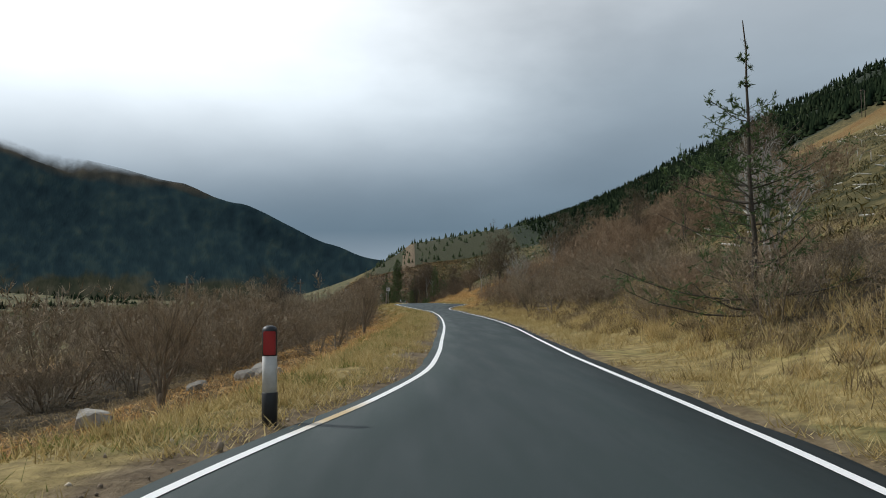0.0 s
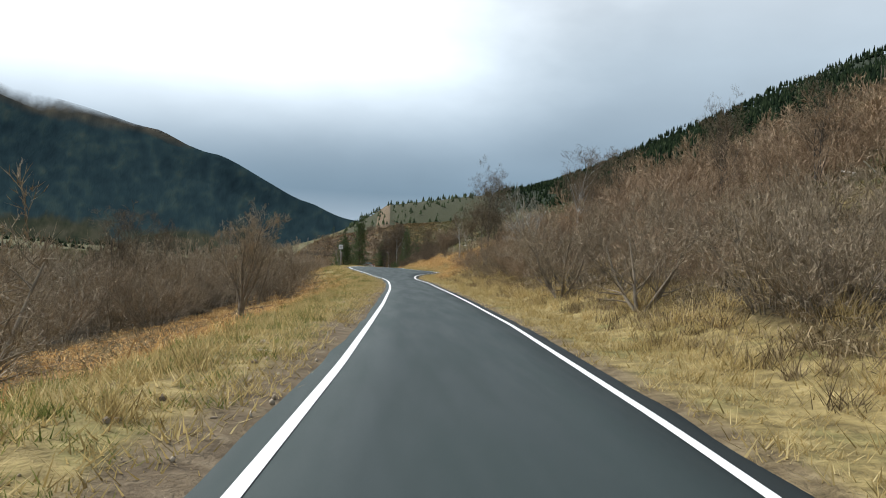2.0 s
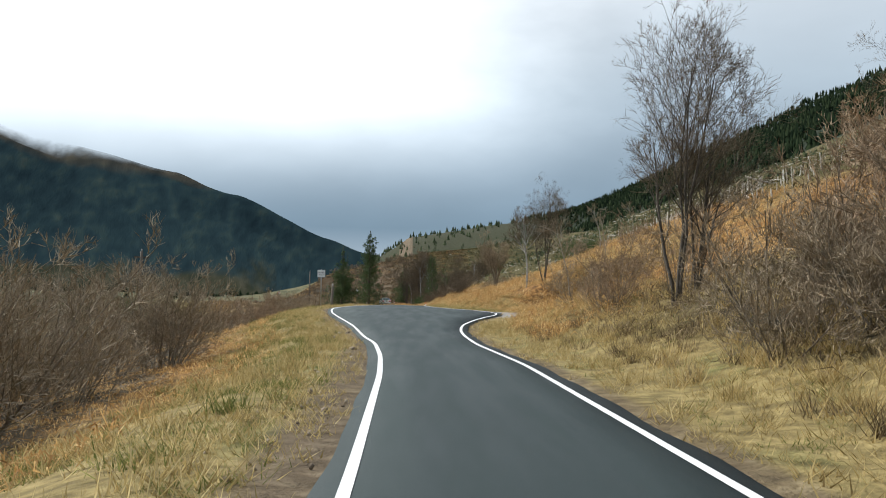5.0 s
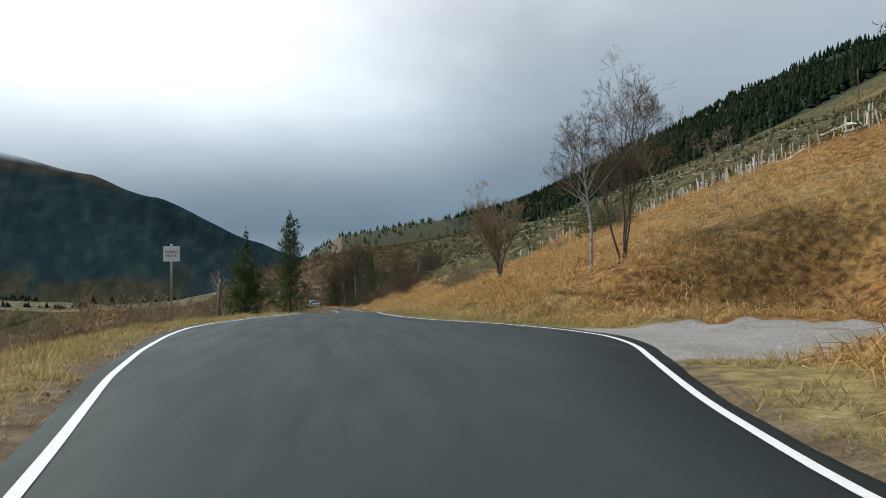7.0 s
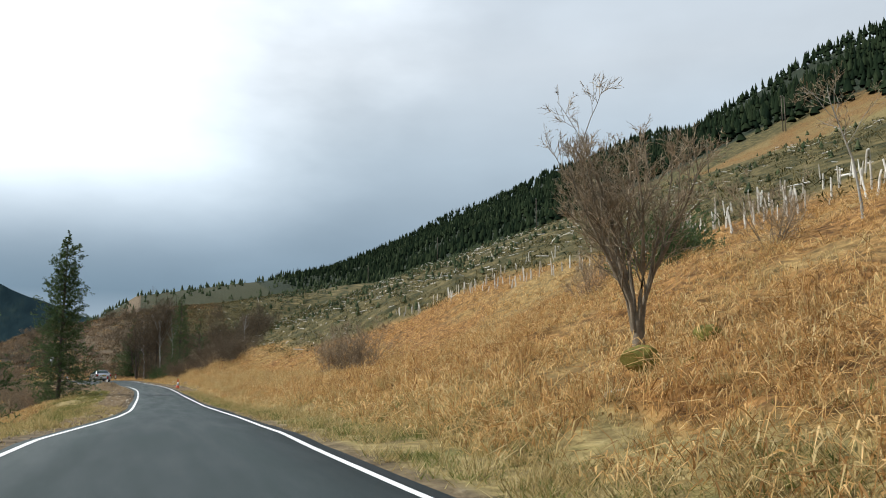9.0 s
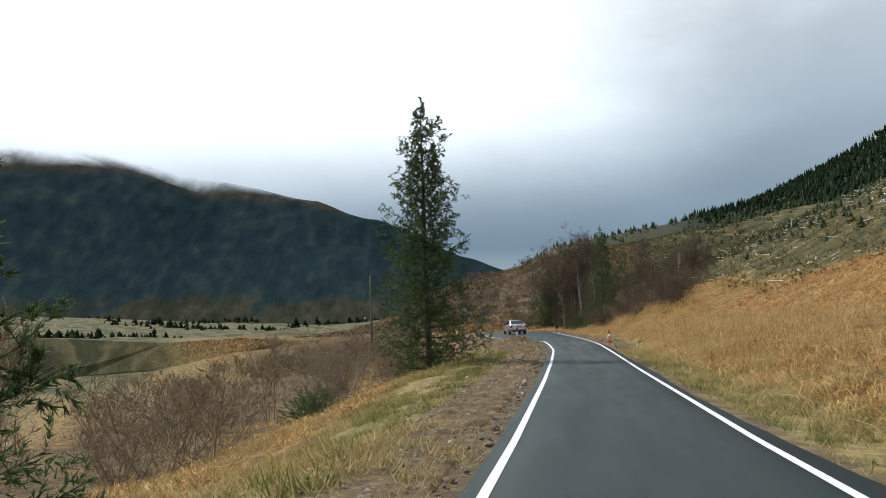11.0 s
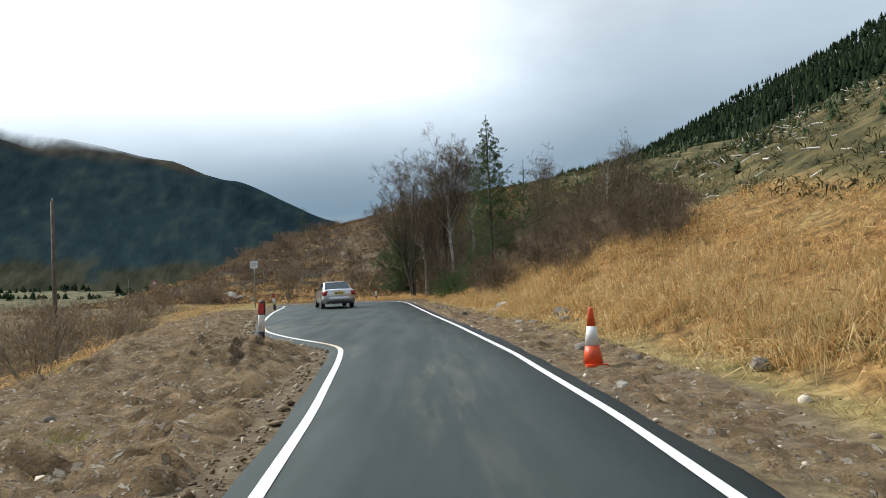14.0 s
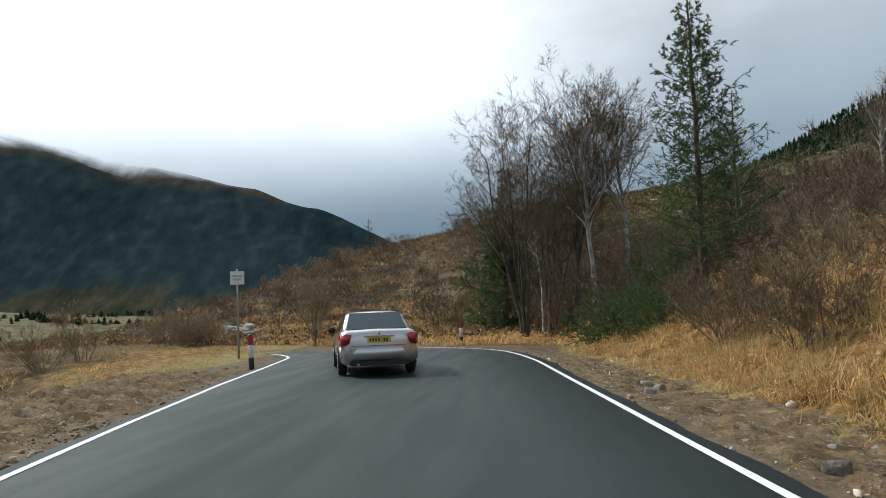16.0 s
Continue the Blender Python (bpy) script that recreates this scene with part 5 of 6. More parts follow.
def soil_bank(name, right, y0, y1, width, rough, label):
    """A rough strip of turned soil and rubble along the road edge."""
    ys = np.arange(y0, y1, .14)
    n = 26
    verts = []
    for y in ys:
        w = tab(y, width)
        end = step(y0, y0 + 3, y) * (1 - step(y1 - 3, y1, y))
        for i in range(n):
            f = i / (n - 1)
            o = .10 + w * f
            x = edge_r(y) + SHOULDER + o if right else edge_l(y) - SHOULDER - o
            p = Vector((x, y, 0))
            wave = .5 * noise.noise(p * .5)
            env = step(0, .12, f) * (1 - step(.72 + wave * .3, 1.0, f)) * end
            ridge = 1 - abs(noise.noise(p * .9 + Vector((0, 0, 4)))) * 2
            cut = abs(noise.noise(Vector((p.x * .9 + 7, p.y * 1.9, 2))))
            k = ridge * .12 + noise.noise(p * 2.6) * .15 + noise.noise(p * 5.5) * .11 - .16 * (1 - step(0, .13, cut))
            verts.append((x, y, land(x, y) - .06 * (1 - env) + env * (-.005 + k * rough * (1 if right else .4 + .6 * step(172, 184, y)))))
    f = grid_faces(len(ys), n)
    tagged(new(name, raw_mesh(name, verts, f if right else f[:, ::-1], M_RUBBLE, False)), label, "soil bank", kind="structure")


soil_bank("soil_bank_left", False, 134, 226, [(134, .7), (150, 1.2), (165, 1.6), (181, 2.0), (187, 3.6), (191, 5.0), (215, 5.5), (226, 3)], 1.0, "rough brown bank of turned soil and broken stone")
soil_bank("soil_bank_right", True, 178, 231, [(178, .8), (190, 2.0), (210, 3.0), (231, 2.0)], .6, "stony brown soil strip beside the road")


def stakes():
    protos = []
    for i, (h, r) in enumerate(((.95, .065), (1.15, .055), (.75, .075), (1.45, .06))):
        bm = bmesh.new()
        lathe(bm, [(r * 1.1, -.2), (r, h * .3), (r * .85, h * .7), (r * .7, h), (r * .3, h + .03)], 7)
        for v in bm.verts:
            v.co.x += noise.noise(Vector((v.co.z * 2, i, 0))) * .05
        me = bpy.data.meshes.new("stake"); bm.to_mesh(me); bm.free(); me.materials.append(M_STAKE)
        protos.append(me)
    rng = np.random.default_rng(3)
    first = True
    spots = []
    for _ in range(190):
        y = rng.uniform(116, 153); spots.append((23.5 + abs(rng.normal()) * 4.2 + (y < 130) * 1.5, y))
    for t in np.linspace(0, 1, 44):
        spots.append((24.6 - 2.1 * t + abs(rng.normal()) * .5, 147 + 41 * t + rng.normal() * .4))
    for _ in range(40):
        y = rng.uniform(148, 178); spots.append((24.4 - (y - 147) * .05 + abs(rng.normal()) * 3.0, y))
    for _ in range(22):
        spots.append((rng.uniform(30, 46), rng.uniform(60, 116)))
    for x, y in spots:
        ob = new("stake", protos[int(rng.integers(4))])
        s = rng.uniform(.5, .85)
        ob.matrix_basis = pose(x, y, land(x, y), rng.normal() * 5, rng.normal() * 5, rng.uniform(0, 360)) @ Matrix.Diagonal((s, s, s, 1))
        tagged(ob, "pale bleached wooden stake standing on the felled slope", "stake", "bleached stakes on the felled slope")
    for i in range(14):
        x, y = (rng.uniform(24, 38), rng.uniform(118, 152)) if i < 18 else (23.2 + rng.random() * 2, rng.uniform(150, 185))
        L = rng.uniform(.9, 2.2)
        bm = turned([(.09, 0), (.10, L * .4), (.07, L)], 8)
        ob = part("fallen_log", bm, M_STAKE, None, smooth=True)
        ob.matrix_basis = pose(x, y, land(x, y) + .12, 84 + rng.normal() * 7, 0, rng.uniform(0, 360))
        tagged(ob, "bleached fallen log lying on the felled slope", "log", "bleached fallen logs")


stakes()


def brash():
    """Pale stumps, stones and cut branches over the felled hillside."""
    rng = np.random.default_rng(21)
    n = 2700
    P = []
    while len(P) < n:
        if rng.random() < .3:
            y = rng.uniform(190, 300); x = edge_r(min(y, 230)) + 15 + 55 * rng.random()
        elif rng.random() < .9:
            y = rng.uniform(18, 300); x = edge_r(y) + bracken_top(0, y) + 85 * rng.random()
        else:
            x, y = rng.uniform(2, 60), rng.uniform(262, 385)
        P.append((x, y, land(x, y) + .05))
    P = np.array(P)[:, None]
    d = unit(rng.normal(size=(n, 1, 3)) * np.array([1, 1, .25]))
    L = rng.uniform(.3, 1.2, (n, 1, 1))
    Q = P + d * L * np.linspace(0, 1, 3)[None, :, None] + np.array([0, 0, .05])
    v, f = tubes(Q, np.repeat(rng.uniform(.025, .07, (n, 1)), 3, 1) * np.array([[1, .9, .6]]), 4)
    tagged(new("brash", raw_mesh("brash", v, f, M_STAKE)), "bleached cut branches and stumps on felled ground", "brash", kind="stuff")


brash()


# ---------------------------------------------------------------- conifers
CON_A = spruce("spruce_tall", 11, 10.6, 1.98, .29, 8, .03, 13, True, .14, .40, .10, density=12, taper=.72, leader=.03)
CON_B = spruce("spruce_ragged", 12, 7.4, 1.6, .28, 9, .03, 12, True, .10, .42, .12, density=11, taper=.62, leader=.24, upper=.75)
CON_C = spruce("spruce_slender", 13, 10.4, 2.15, .38, 7, .14, 10, True, .0, .38, .10, density=12, taper=.75, leader=.05)
CON_D = spruce("spruce_young", 14, 6.6, 2.1, .36, 6, .03, 9, True, .06, .45, .10, rt=.06, density=8, taper=.75, leader=.22, upper=.7)
CON_E = spruce("spruce_far", 15, 6.6, 1.7, .5, 5, .04, 5, False, .05, .4, rt=.08)
plant("spruce_tree", CON_A, -4.3, 170.3, 30, 1, "tall dense green spruce at the edge of the bank", "tree", "roadside spruces")
plant("spruce_tree", CON_B, -5.8, 146.5, 200, 1, "ragged spruce with a thin bare leader", "tree", "roadside spruces")
plant("spruce_tree", CON_C, 5.5, 229.6, 80, 1, "tall slender spruce with bare lower trunk", "tree", "roadside spruces")
plant("spruce_tree", CON_D, 6.3, 15.9, 140, 1, "young sparse spruce with a long leader", "tree", "roadside spruces")
plant("spruce_tree", CON_B, -.5, 249, 20, 1.3, "dark pine behind the roadside birches", "tree", "roadside spruces")
plant("spruce_tree", CON_E, -19, 315, 0, .75, "small spruce on the rocky knoll", "tree", "knoll spruces")
plant("spruce_tree", CON_E, 8.5, 236, 70, 1.0, "small dark spruce in the thicket", "tree", "roadside spruces")
for x, y, s in ((-3, 372, .5), (4, 376, .6), (-12, 368, .45), (13, 378, .7), (22, 380, .55), (-17, 352, .5), (31, 380, .8), (9, 330, .6)):
    plant("spruce_tree", CON_E, x, y, x * 31, s, "small spruce standing on the knoll skyline", "tree", "knoll spruces")


def cones_of_trees(name, label, mat, seed, pts, sides=4, tiers=2):
    """Many far conifers in one mesh; pts: rows of x, y, height, radius."""
    rng = np.random.default_rng(seed)
    pts = np.array(pts)
    n = len(pts)
    z = np.array([land(x, y) for x, y in pts[:, :2]])
    vs, fs, off = [], [], 0
    a = np.arange(sides) * 2 * np.pi / sides
    for t in range(tiers):
        b0, b1 = (.04 + .68 * t / tiers), min(1.0, .55 + .45 * t / max(1, tiers - 1))
        rr = pts[:, 3:4] * (1 - .76 * t / tiers) * rng.uniform(.45, 1.3, (n, sides))
        ang = a[None] + rng.uniform(0, 6, (n, 1))
        ring = np.stack([pts[:, 0:1] + np.cos(ang) * rr, pts[:, 1:2] + np.sin(ang) * rr, z[:, None] + pts[:, 2:3] * (b0 + rng.normal(size=(n, sides)) * .03)], -1)
        tip = np.stack([pts[:, 0] + rng.normal(size=n) * .1, pts[:, 1], z + pts[:, 2] * b1], -1)[:, None]
        vs.append(np.concatenate([ring, tip], 1).reshape(-1, 3))
        i = np.arange(n)[:, None] * (sides + 1) + off
        j = np.arange(sides)[None]
        fs.append(np.stack([i + j, i + (j + 1) % sides, i + sides + 0 * j], -1).reshape(-1, 3))
        off += n * (sides + 1)
    tagged(new(name, raw_mesh(name, np.concatenate(vs), np.concatenate(fs), mat)), label, "forest", kind="stuff")


def forests():
    rng = np.random.default_rng(31)
    P = []
    while len(P) < 20000:
        y = -60 + 2300 * rng.random() ** 1.5
        far = max(0.0, y - 600) * .085
        o = rng.uniform(118, 520)
        edge = 175 - 50 * step(300, 420, y) + 14 * noise.noise(Vector((y * .02, 0, 0)))
        if o + far < edge or (o > 330 and rng.random() < .35):
            continue
        P.append((edge_r(y) + o, y, rng.uniform(5, 8.5) * (.8 if o + far < edge + 8 else 1), rng.uniform(1.6, 2.3)))
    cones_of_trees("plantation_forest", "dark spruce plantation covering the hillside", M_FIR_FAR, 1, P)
    P = []
    while len(P) < 1300:
        if rng.random() < .55:
            x, y = rng.uniform(34, 135), rng.uniform(150, 420)
            if noise.noise(Vector((x * .04, y * .02, 8))) < -.12:
                continue
        else:
            x, y = rng.uniform(-12, 130), rng.uniform(285, 395)
            if x < 18 and y < 345:
                continue
        if rng.random() < .25:
            y = rng.uniform(178, 300); x = edge_r(y) + rng.uniform(19, 70)
        h = rng.uniform(.4, 1.0) + .9 * rng.random() * step(250, 330, y)
        P.append((x, y, h, h * .36))
    for _ in range(650):
        y = rng.uniform(205, 350); x = edge_r(min(y, 230)) + 23 + 60 * rng.random()
        h = rng.uniform(.4, 1.1)
        P.append((x, y, h, h * .36))
    for _ in range(800):
        x, y = rng.uniform(-40, 330), rng.uniform(520, 900)
        h = rng.uniform(2, 6)
        P.append((x, y, h, h * .3))
    cones_of_trees("planted_saplings", "young green conifers planted over the felled hillside", M_SAPLING, 2, P, 9, 4)
    P = []
    while len(P) < 1500:
        x, y = rng.uniform(-520, -110), rng.uniform(120, 800)
        if noise.noise(Vector((x * .012, y * .009, 3))) < .05:
            continue
        P.append((x, y, rng.uniform(2.0, 4.5), rng.uniform(1.5, 2.6)))
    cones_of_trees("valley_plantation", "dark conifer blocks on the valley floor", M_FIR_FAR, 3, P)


forests()


# ---------------------------------------------------------------- bare shrubs and trees
def shrub(name, seed, height, n, spread, twig, limbs=5, subs=5, twigs=5, fine=2, lift=.16, hair=.0145):
    """A rounded leafless bush: (wood, crown) meshes and the crown's raw geometry."""
    rng = np.random.default_rng(seed)
    P, R = stems(rng, n, height, spread, (0, 0), .024, 6, .13, .3)
    A, AR = shoots(rng, P, R, limbs, .12, 1.0, (.32, .55), (25, 75), lift, .16, 4, .5, .008)
    B, BR = shoots(rng, A, AR, subs, .15, 1.0, (.4, .7), (25, 70), lift, .18, 3, .6, .006)
    D, DR = shoots(rng, B, BR, twigs, .15, 1.0, (.55, 1.0), (18, 55), lift * 1.4, .16, 3, .8, .005)
    E, _ = shoots(rng, D, DR, fine, .2, 1.0, (.6, 1.15), (16, 48), lift * 1.4, .15, 2, .8, .004)
    wood = join([tubes(P[:, [0, 1, 3, 5]], R[:, [0, 1, 3, 5]], 4), tubes(A[:, [0, 1, 3]], AR[:, [0, 1, 3]], 3)])
    soft = merge([slivers(rng, B[:, :2], hair * 1.15), slivers(rng, B[:, 1:], hair), slivers(rng, D, hair), slivers(rng, E, hair * .9)])
    return raw_mesh(name + "_wood", *wood, M_STEM, True), raw_mesh(name + "_crown", *soft, twig), (wood, soft)


SHRUBS = [shrub("willow", 41, 2.4, 11, .8, M_TWIG), shrub("willow", 42, 2.8, 10, .6, M_TWIG), shrub("willow", 43, 1.9, 12, 1.05, M_TWIG),
          shrub("birch_scrub", 44, 2.7, 9, .5, M_TWIG_RED), shrub("birch_scrub", 45, 2.1, 11, .9, M_TWIG_RED), shrub("alder", 46, 3.2, 9, .45, M_TWIG),
          shrub("far_willow", 47, 2.4, 7, .8, M_TWIG, 5, 4, 4, 2, hair=.022), shrub("far_willow", 48, 2.7, 7, .6, M_TWIG, 5, 4, 4, 2, hair=.022),
          shrub("dark_willow", 50, 2.6, 13, .75, M_TWIG_DARK), shrub("dark_willow", 53, 2.1, 13, 1.0, M_TWIG_DARK),
          shrub("far_birch", 49, 2.6, 7, .65, M_TWIG_RED, 5, 4, 4, 2, hair=.022)]
rng1 = np.random.default_rng(77)


def spots(n, right, o0, o1, y0, y1, power=1.0, skip=None):
    out = []
    while len(out) < n:
        y = rng1.uniform(y0, y1); o = o0 + (o1 - o0) * rng1.random() ** power
        x = edge_r(y) + SHOULDER + o if right else edge_l(y) - SHOULDER - o
        if not (skip and skip(x, y)):
            out.append((x, y))
    return out


def thicket(n, right, o0, o1, y0, y1, s0, s1, kinds, label, group, power=1.0, skip=None):
    for x, y in spots(n, right, o0, o1, y0, y1, power, skip):
        plant("shrub", SHRUBS[int(rng1.choice(kinds))], x, y, rng1.uniform(0, 360), rng1.uniform(s0, s1), label, "shrub", group, .08, ("wood", "crown"))


def scrub_mass(name, label, mat, places, s0, s1, kinds):
    """Scrub too dense and far to tell apart, in one mesh."""
    vs, qs, ts, off = [], [], [], 0
    for x, y in places:
        (wv, wf), (cv, (_, ct)) = SHRUBS[int(rng1.choice(kinds))][2]
        a, s = rng1.uniform(0, 6.28), rng1.uniform(s0, s1)
        v = np.concatenate([wv, cv]) * s
        v = v @ np.array([[math.cos(a), math.sin(a), 0], [-math.sin(a), math.cos(a), 0], [0, 0, 1]])
        vs.append(v + np.array([x, y, land(x, y) - .08]))
        qs.append(wf + off); ts.append(ct + len(wv) + off)
        off += len(v)
    tagged(new(name, raw_mesh(name, np.concatenate(vs), [np.concatenate(qs), np.concatenate(ts)], mat)), label, "scrub", kind="stuff")


GREY, RED = "leafless grey-brown shrub in a roadside thicket", "leafless red-brown scrub in a roadside thicket"
thicket(72, False, 5.4, 16, 12, 92, .95, 1.4, [0, 1, 2, 5], GREY, "left bank thicket", skip=lambda x, y: edge_l(y) - x < (14 if y < 30 else 9 if y < 54 else 6.5))
thicket(18, False, 5, 16, 92, 142, .5, .95, [3, 4, 0], RED, "left bank scrub")
thicket(12, False, 6, 14, 140, 216, .6, 1.1, [6, 7, 2], GREY, "left slope scrub")
thicket(7, False, 3.2, 8, 228, 246, .6, 1.0, [3, 4, 0], RED, "scrub beside the bend", skip=lambda x, y: y < 250 and x > -16)
thicket(8, True, 2.8, 7, 11, 24, .5, .75, [0, 2, 4], GREY, "right bank thicket")
thicket(24, True, 3.0, 9, 22, 48, .5, .85, [0, 1, 2, 4], GREY, "right bank thicket")
thicket(62, True, 2.7, 10, 46, 80, .7, 1.1, [0, 1, 2, 3, 4], GREY, "right bank thicket")
open_bank = lambda x, y: x > 1.5 + .25 * (y - 172)
thicket(46, True, 3.8, 15, 206, 240, .6, 1.0, [8, 9, 9, 2], GREY, "thicket below the knoll", skip=open_bank)
for x, y, s, k in ((12.0, 163.4, 1.2, 0), (10.9, 162.8, .95, 0), (13.2, 163.8, 1.05, 1), (12.4, 162.4, .9, 2), (15.5, 132, .7, 1), (9.5, 207, .7, 9), (11, 210, .7, 8), (9.2, 211, .8, 2), (8.6, 213.5, .8, 8), (10.2, 214.5, .75, 9), (6.7, 215, .6, 4), (8.2, 218, .8, 8), (-5.6, 174, .6, 4), (-6.6, 177, .75, 0), (-7.2, 183, .8, 2), (-6.3, 187.5, .6, 4), (-8, 180, .9, 1), (7.8, 88, .9, 3), (6.8, 85.5, .8, 4),
                   (8.6, 84, 1.0, 3), (7.2, 91, .7, 0), (20, 148, .8, 2), (14.5, 140, .5, 4), (-9.8, 123, .95, 3), (-11.5, 126, 1.0, 4), (-15.2, 224.4, .9, 2), (-16.8, 226, 1.0, 0)):
    plant("shrub", SHRUBS[k], x, y, x * 77, s, "leafless rounded shrub standing alone in dead bracken", "shrub", "scattered shrubs", .08, ("wood", "crown"))
scrub_mass("valley_scrub", "grey-brown leafless scrub filling the slope below the road", M_TWIG, spots(74, False, 11, 36, 8, 105, skip=lambda x, y: y < 32 and x > -19), 1.4, 2.2, [6, 7, 10])
scrub_mass("bank_scrub", "grey leafless scrub on the slope below the soil bank", M_TWIG, spots(62, False, 7, 28, 128, 232, skip=lambda x, y: y > 222 and x > -15), .8, 1.4, [6, 7, 10])
scrub_mass("hillside_scrub", "red-brown leafless scrub covering the steep bank", M_TWIG_RED, spots(88, True, 8, 28, 12, 92, skip=lambda x, y: y > 82 and x < 16 or y < 54), .9, 1.7, [6, 7, 10])
scrub_mass("knoll_scrub", "dark grey-brown scrub at the foot of the knoll", M_TWIG_DARK, spots(88, True, .8, 24, 236, 280, skip=lambda x, y: open_bank(x, y) or x < -1.5), .9, 1.6, [6, 7, 10])
scrub_mass("slope_scrub", "brown scrub over the knoll slope", M_TWIG_RED, spots(46, False, -16, 16, 246, 324, skip=lambda x, y: y < 262 and x < -8), .5, 1.0, [6, 10, 10])
scrub_mass("slope_scrub", "dark red-brown scrub over the knoll slope", M_TWIG_DARK, spots(64, False, -16, 14, 250, 324, skip=lambda x, y: y < 264 and x < -8), .5, 1.0, [6, 10, 10])


def juniper(name, seed, r, h):
    rng = np.random.default_rng(seed)
    n = 900
    d = unit(rng.normal(size=(n, 3)) * np.array([1, 1, .8]) + np.array([0, 0, .5])); d[:, 2] = np.abs(d[:, 2])
    base = d * np.array([r, r, h]) * rng.uniform(.35, .95, (n, 1)) * (1 + .25 * np.sin(d[:, 0:1] * 5 + seed))
    way = unit(d + rng.normal(size=(n, 3)) * .5)
    L = rng.uniform(.15, .4, (n, 1))
    Q = np.stack([base, base + way * L], 1)
    P, R = stems(rng, 6, h * .7, .8, (0, 0), .04, 5)
    k = 10
    root = (base[:, None] + (way * L)[:, None] * rng.uniform(0, 1, (n, k, 1))).reshape(-1, 3)
    tip = root + unit(np.repeat(way, k, 0) + unit(rng.normal(size=(n * k, 3))) * .8) * rng.uniform(.06, .13, (n * k, 1))
    v, f = merge([slivers(rng, Q, .02), slivers(rng, np.stack([root, tip], 1), .026)])
    return raw_mesh(name + "_stems", *tubes(P, R, 4), M_BARK), raw_mesh(name + "_foliage", v, f, M_NEEDLE)


JUN = juniper("evergreen", 5, 1.3, 1.7)
for x, y, s in ((17.6, 139.3, 1.45), (18.9, 140.2, 1.0), (-5.5, 179, .7), (3.2, 233, 1.2), (4.4, 231, .95), (-7.5, 166, .7), (5.2, 233.5, 1.3)):
    plant("evergreen_bush", JUN, x, y, x * 40, s, "dense dark green evergreen bush", "bush", "evergreen bushes", .1, ("wood", "crown"))

TREES = {
    "rowan": bare_tree("rowan", 51, 4.3, 7, .5, bole=.6, r=.06, bark=M_STEM, limbs=10, subs=6, twigs=5, fine=4, crown=(.2, 1.0), lift=.26, angle=(18, 50)),
    "short": bare_tree("short", 61, 4.3, 9, .42, bole=.7, r=.055, limbs=11, subs=7, twigs=5, fine=3, crown=(.15, 1.0), lift=.24, angle=(18, 50), ratio=(.3, .55), bark=M_STEM, twig=M_TWIG),
    "birch": bare_tree("birch", 52, 7.6, 1, .08, r=.10, limbs=20, subs=8, twigs=7, fine=6, crown=(.34, 1.0), bark=M_BIRCH, twig=M_TWIG_DARK, hair=.0095),
    "birch_multi": bare_tree("birch_multi", 53, 7.6, 4, .2, r=.075, limbs=15, subs=7, twigs=6, fine=5, crown=(.34, 1.0), bark=M_BARK, twig=M_TWIG_DARK, ratio=(.34, .6), hair=.0095),
    "pale": bare_tree("pale", 54, 4.3, 5, .5, (-.05, 0), bole=1.0, r=.075, limbs=9, subs=5, twigs=3, fine=1, crown=(.2, 1.0), bark=M_PALE, twig=M_PALE, lift=.14, angle=(30, 68), ratio=(.38, .66)),
    "gnarled": bare_tree("gnarled", 55, 2.5, 4, .95, r=.06, limbs=9, subs=6, twigs=5, fine=3, crown=(.2, 1.0), bark=M_STEM, twig=M_TWIG, lift=.05, angle=(30, 75)),
    "slim": bare_tree("slim", 56, 3.6, 1, .1, r=.05, limbs=10, subs=5, twigs=4, fine=3, crown=(.3, 1.0), bark=M_PALE, twig=M_TWIG),
    "alder": bare_tree("alder", 57, 8.2, 4, .22, r=.075, limbs=15, subs=7, twigs=6, fine=5, crown=(.25, 1.0), bark=M_BARK, twig=M_TWIG_DARK, ratio=(.34, .6), hair=.0095),
}
LABELS = {"rowan": "leafless many-stemmed tree with upright grey branches", "birch": "slender leafless birch with pale bark", "birch_multi": "leafless birch with several dark stems",
          "pale": "leafless tree with pale lichen-covered branches", "gnarled": "low gnarled leafless tree with spreading branches", "slim": "small slim leafless tree on the slope",
          "alder": "tall leafless multi-stemmed alder behind the road", "short": "leafless tree with a short trunk and upright twigs"}
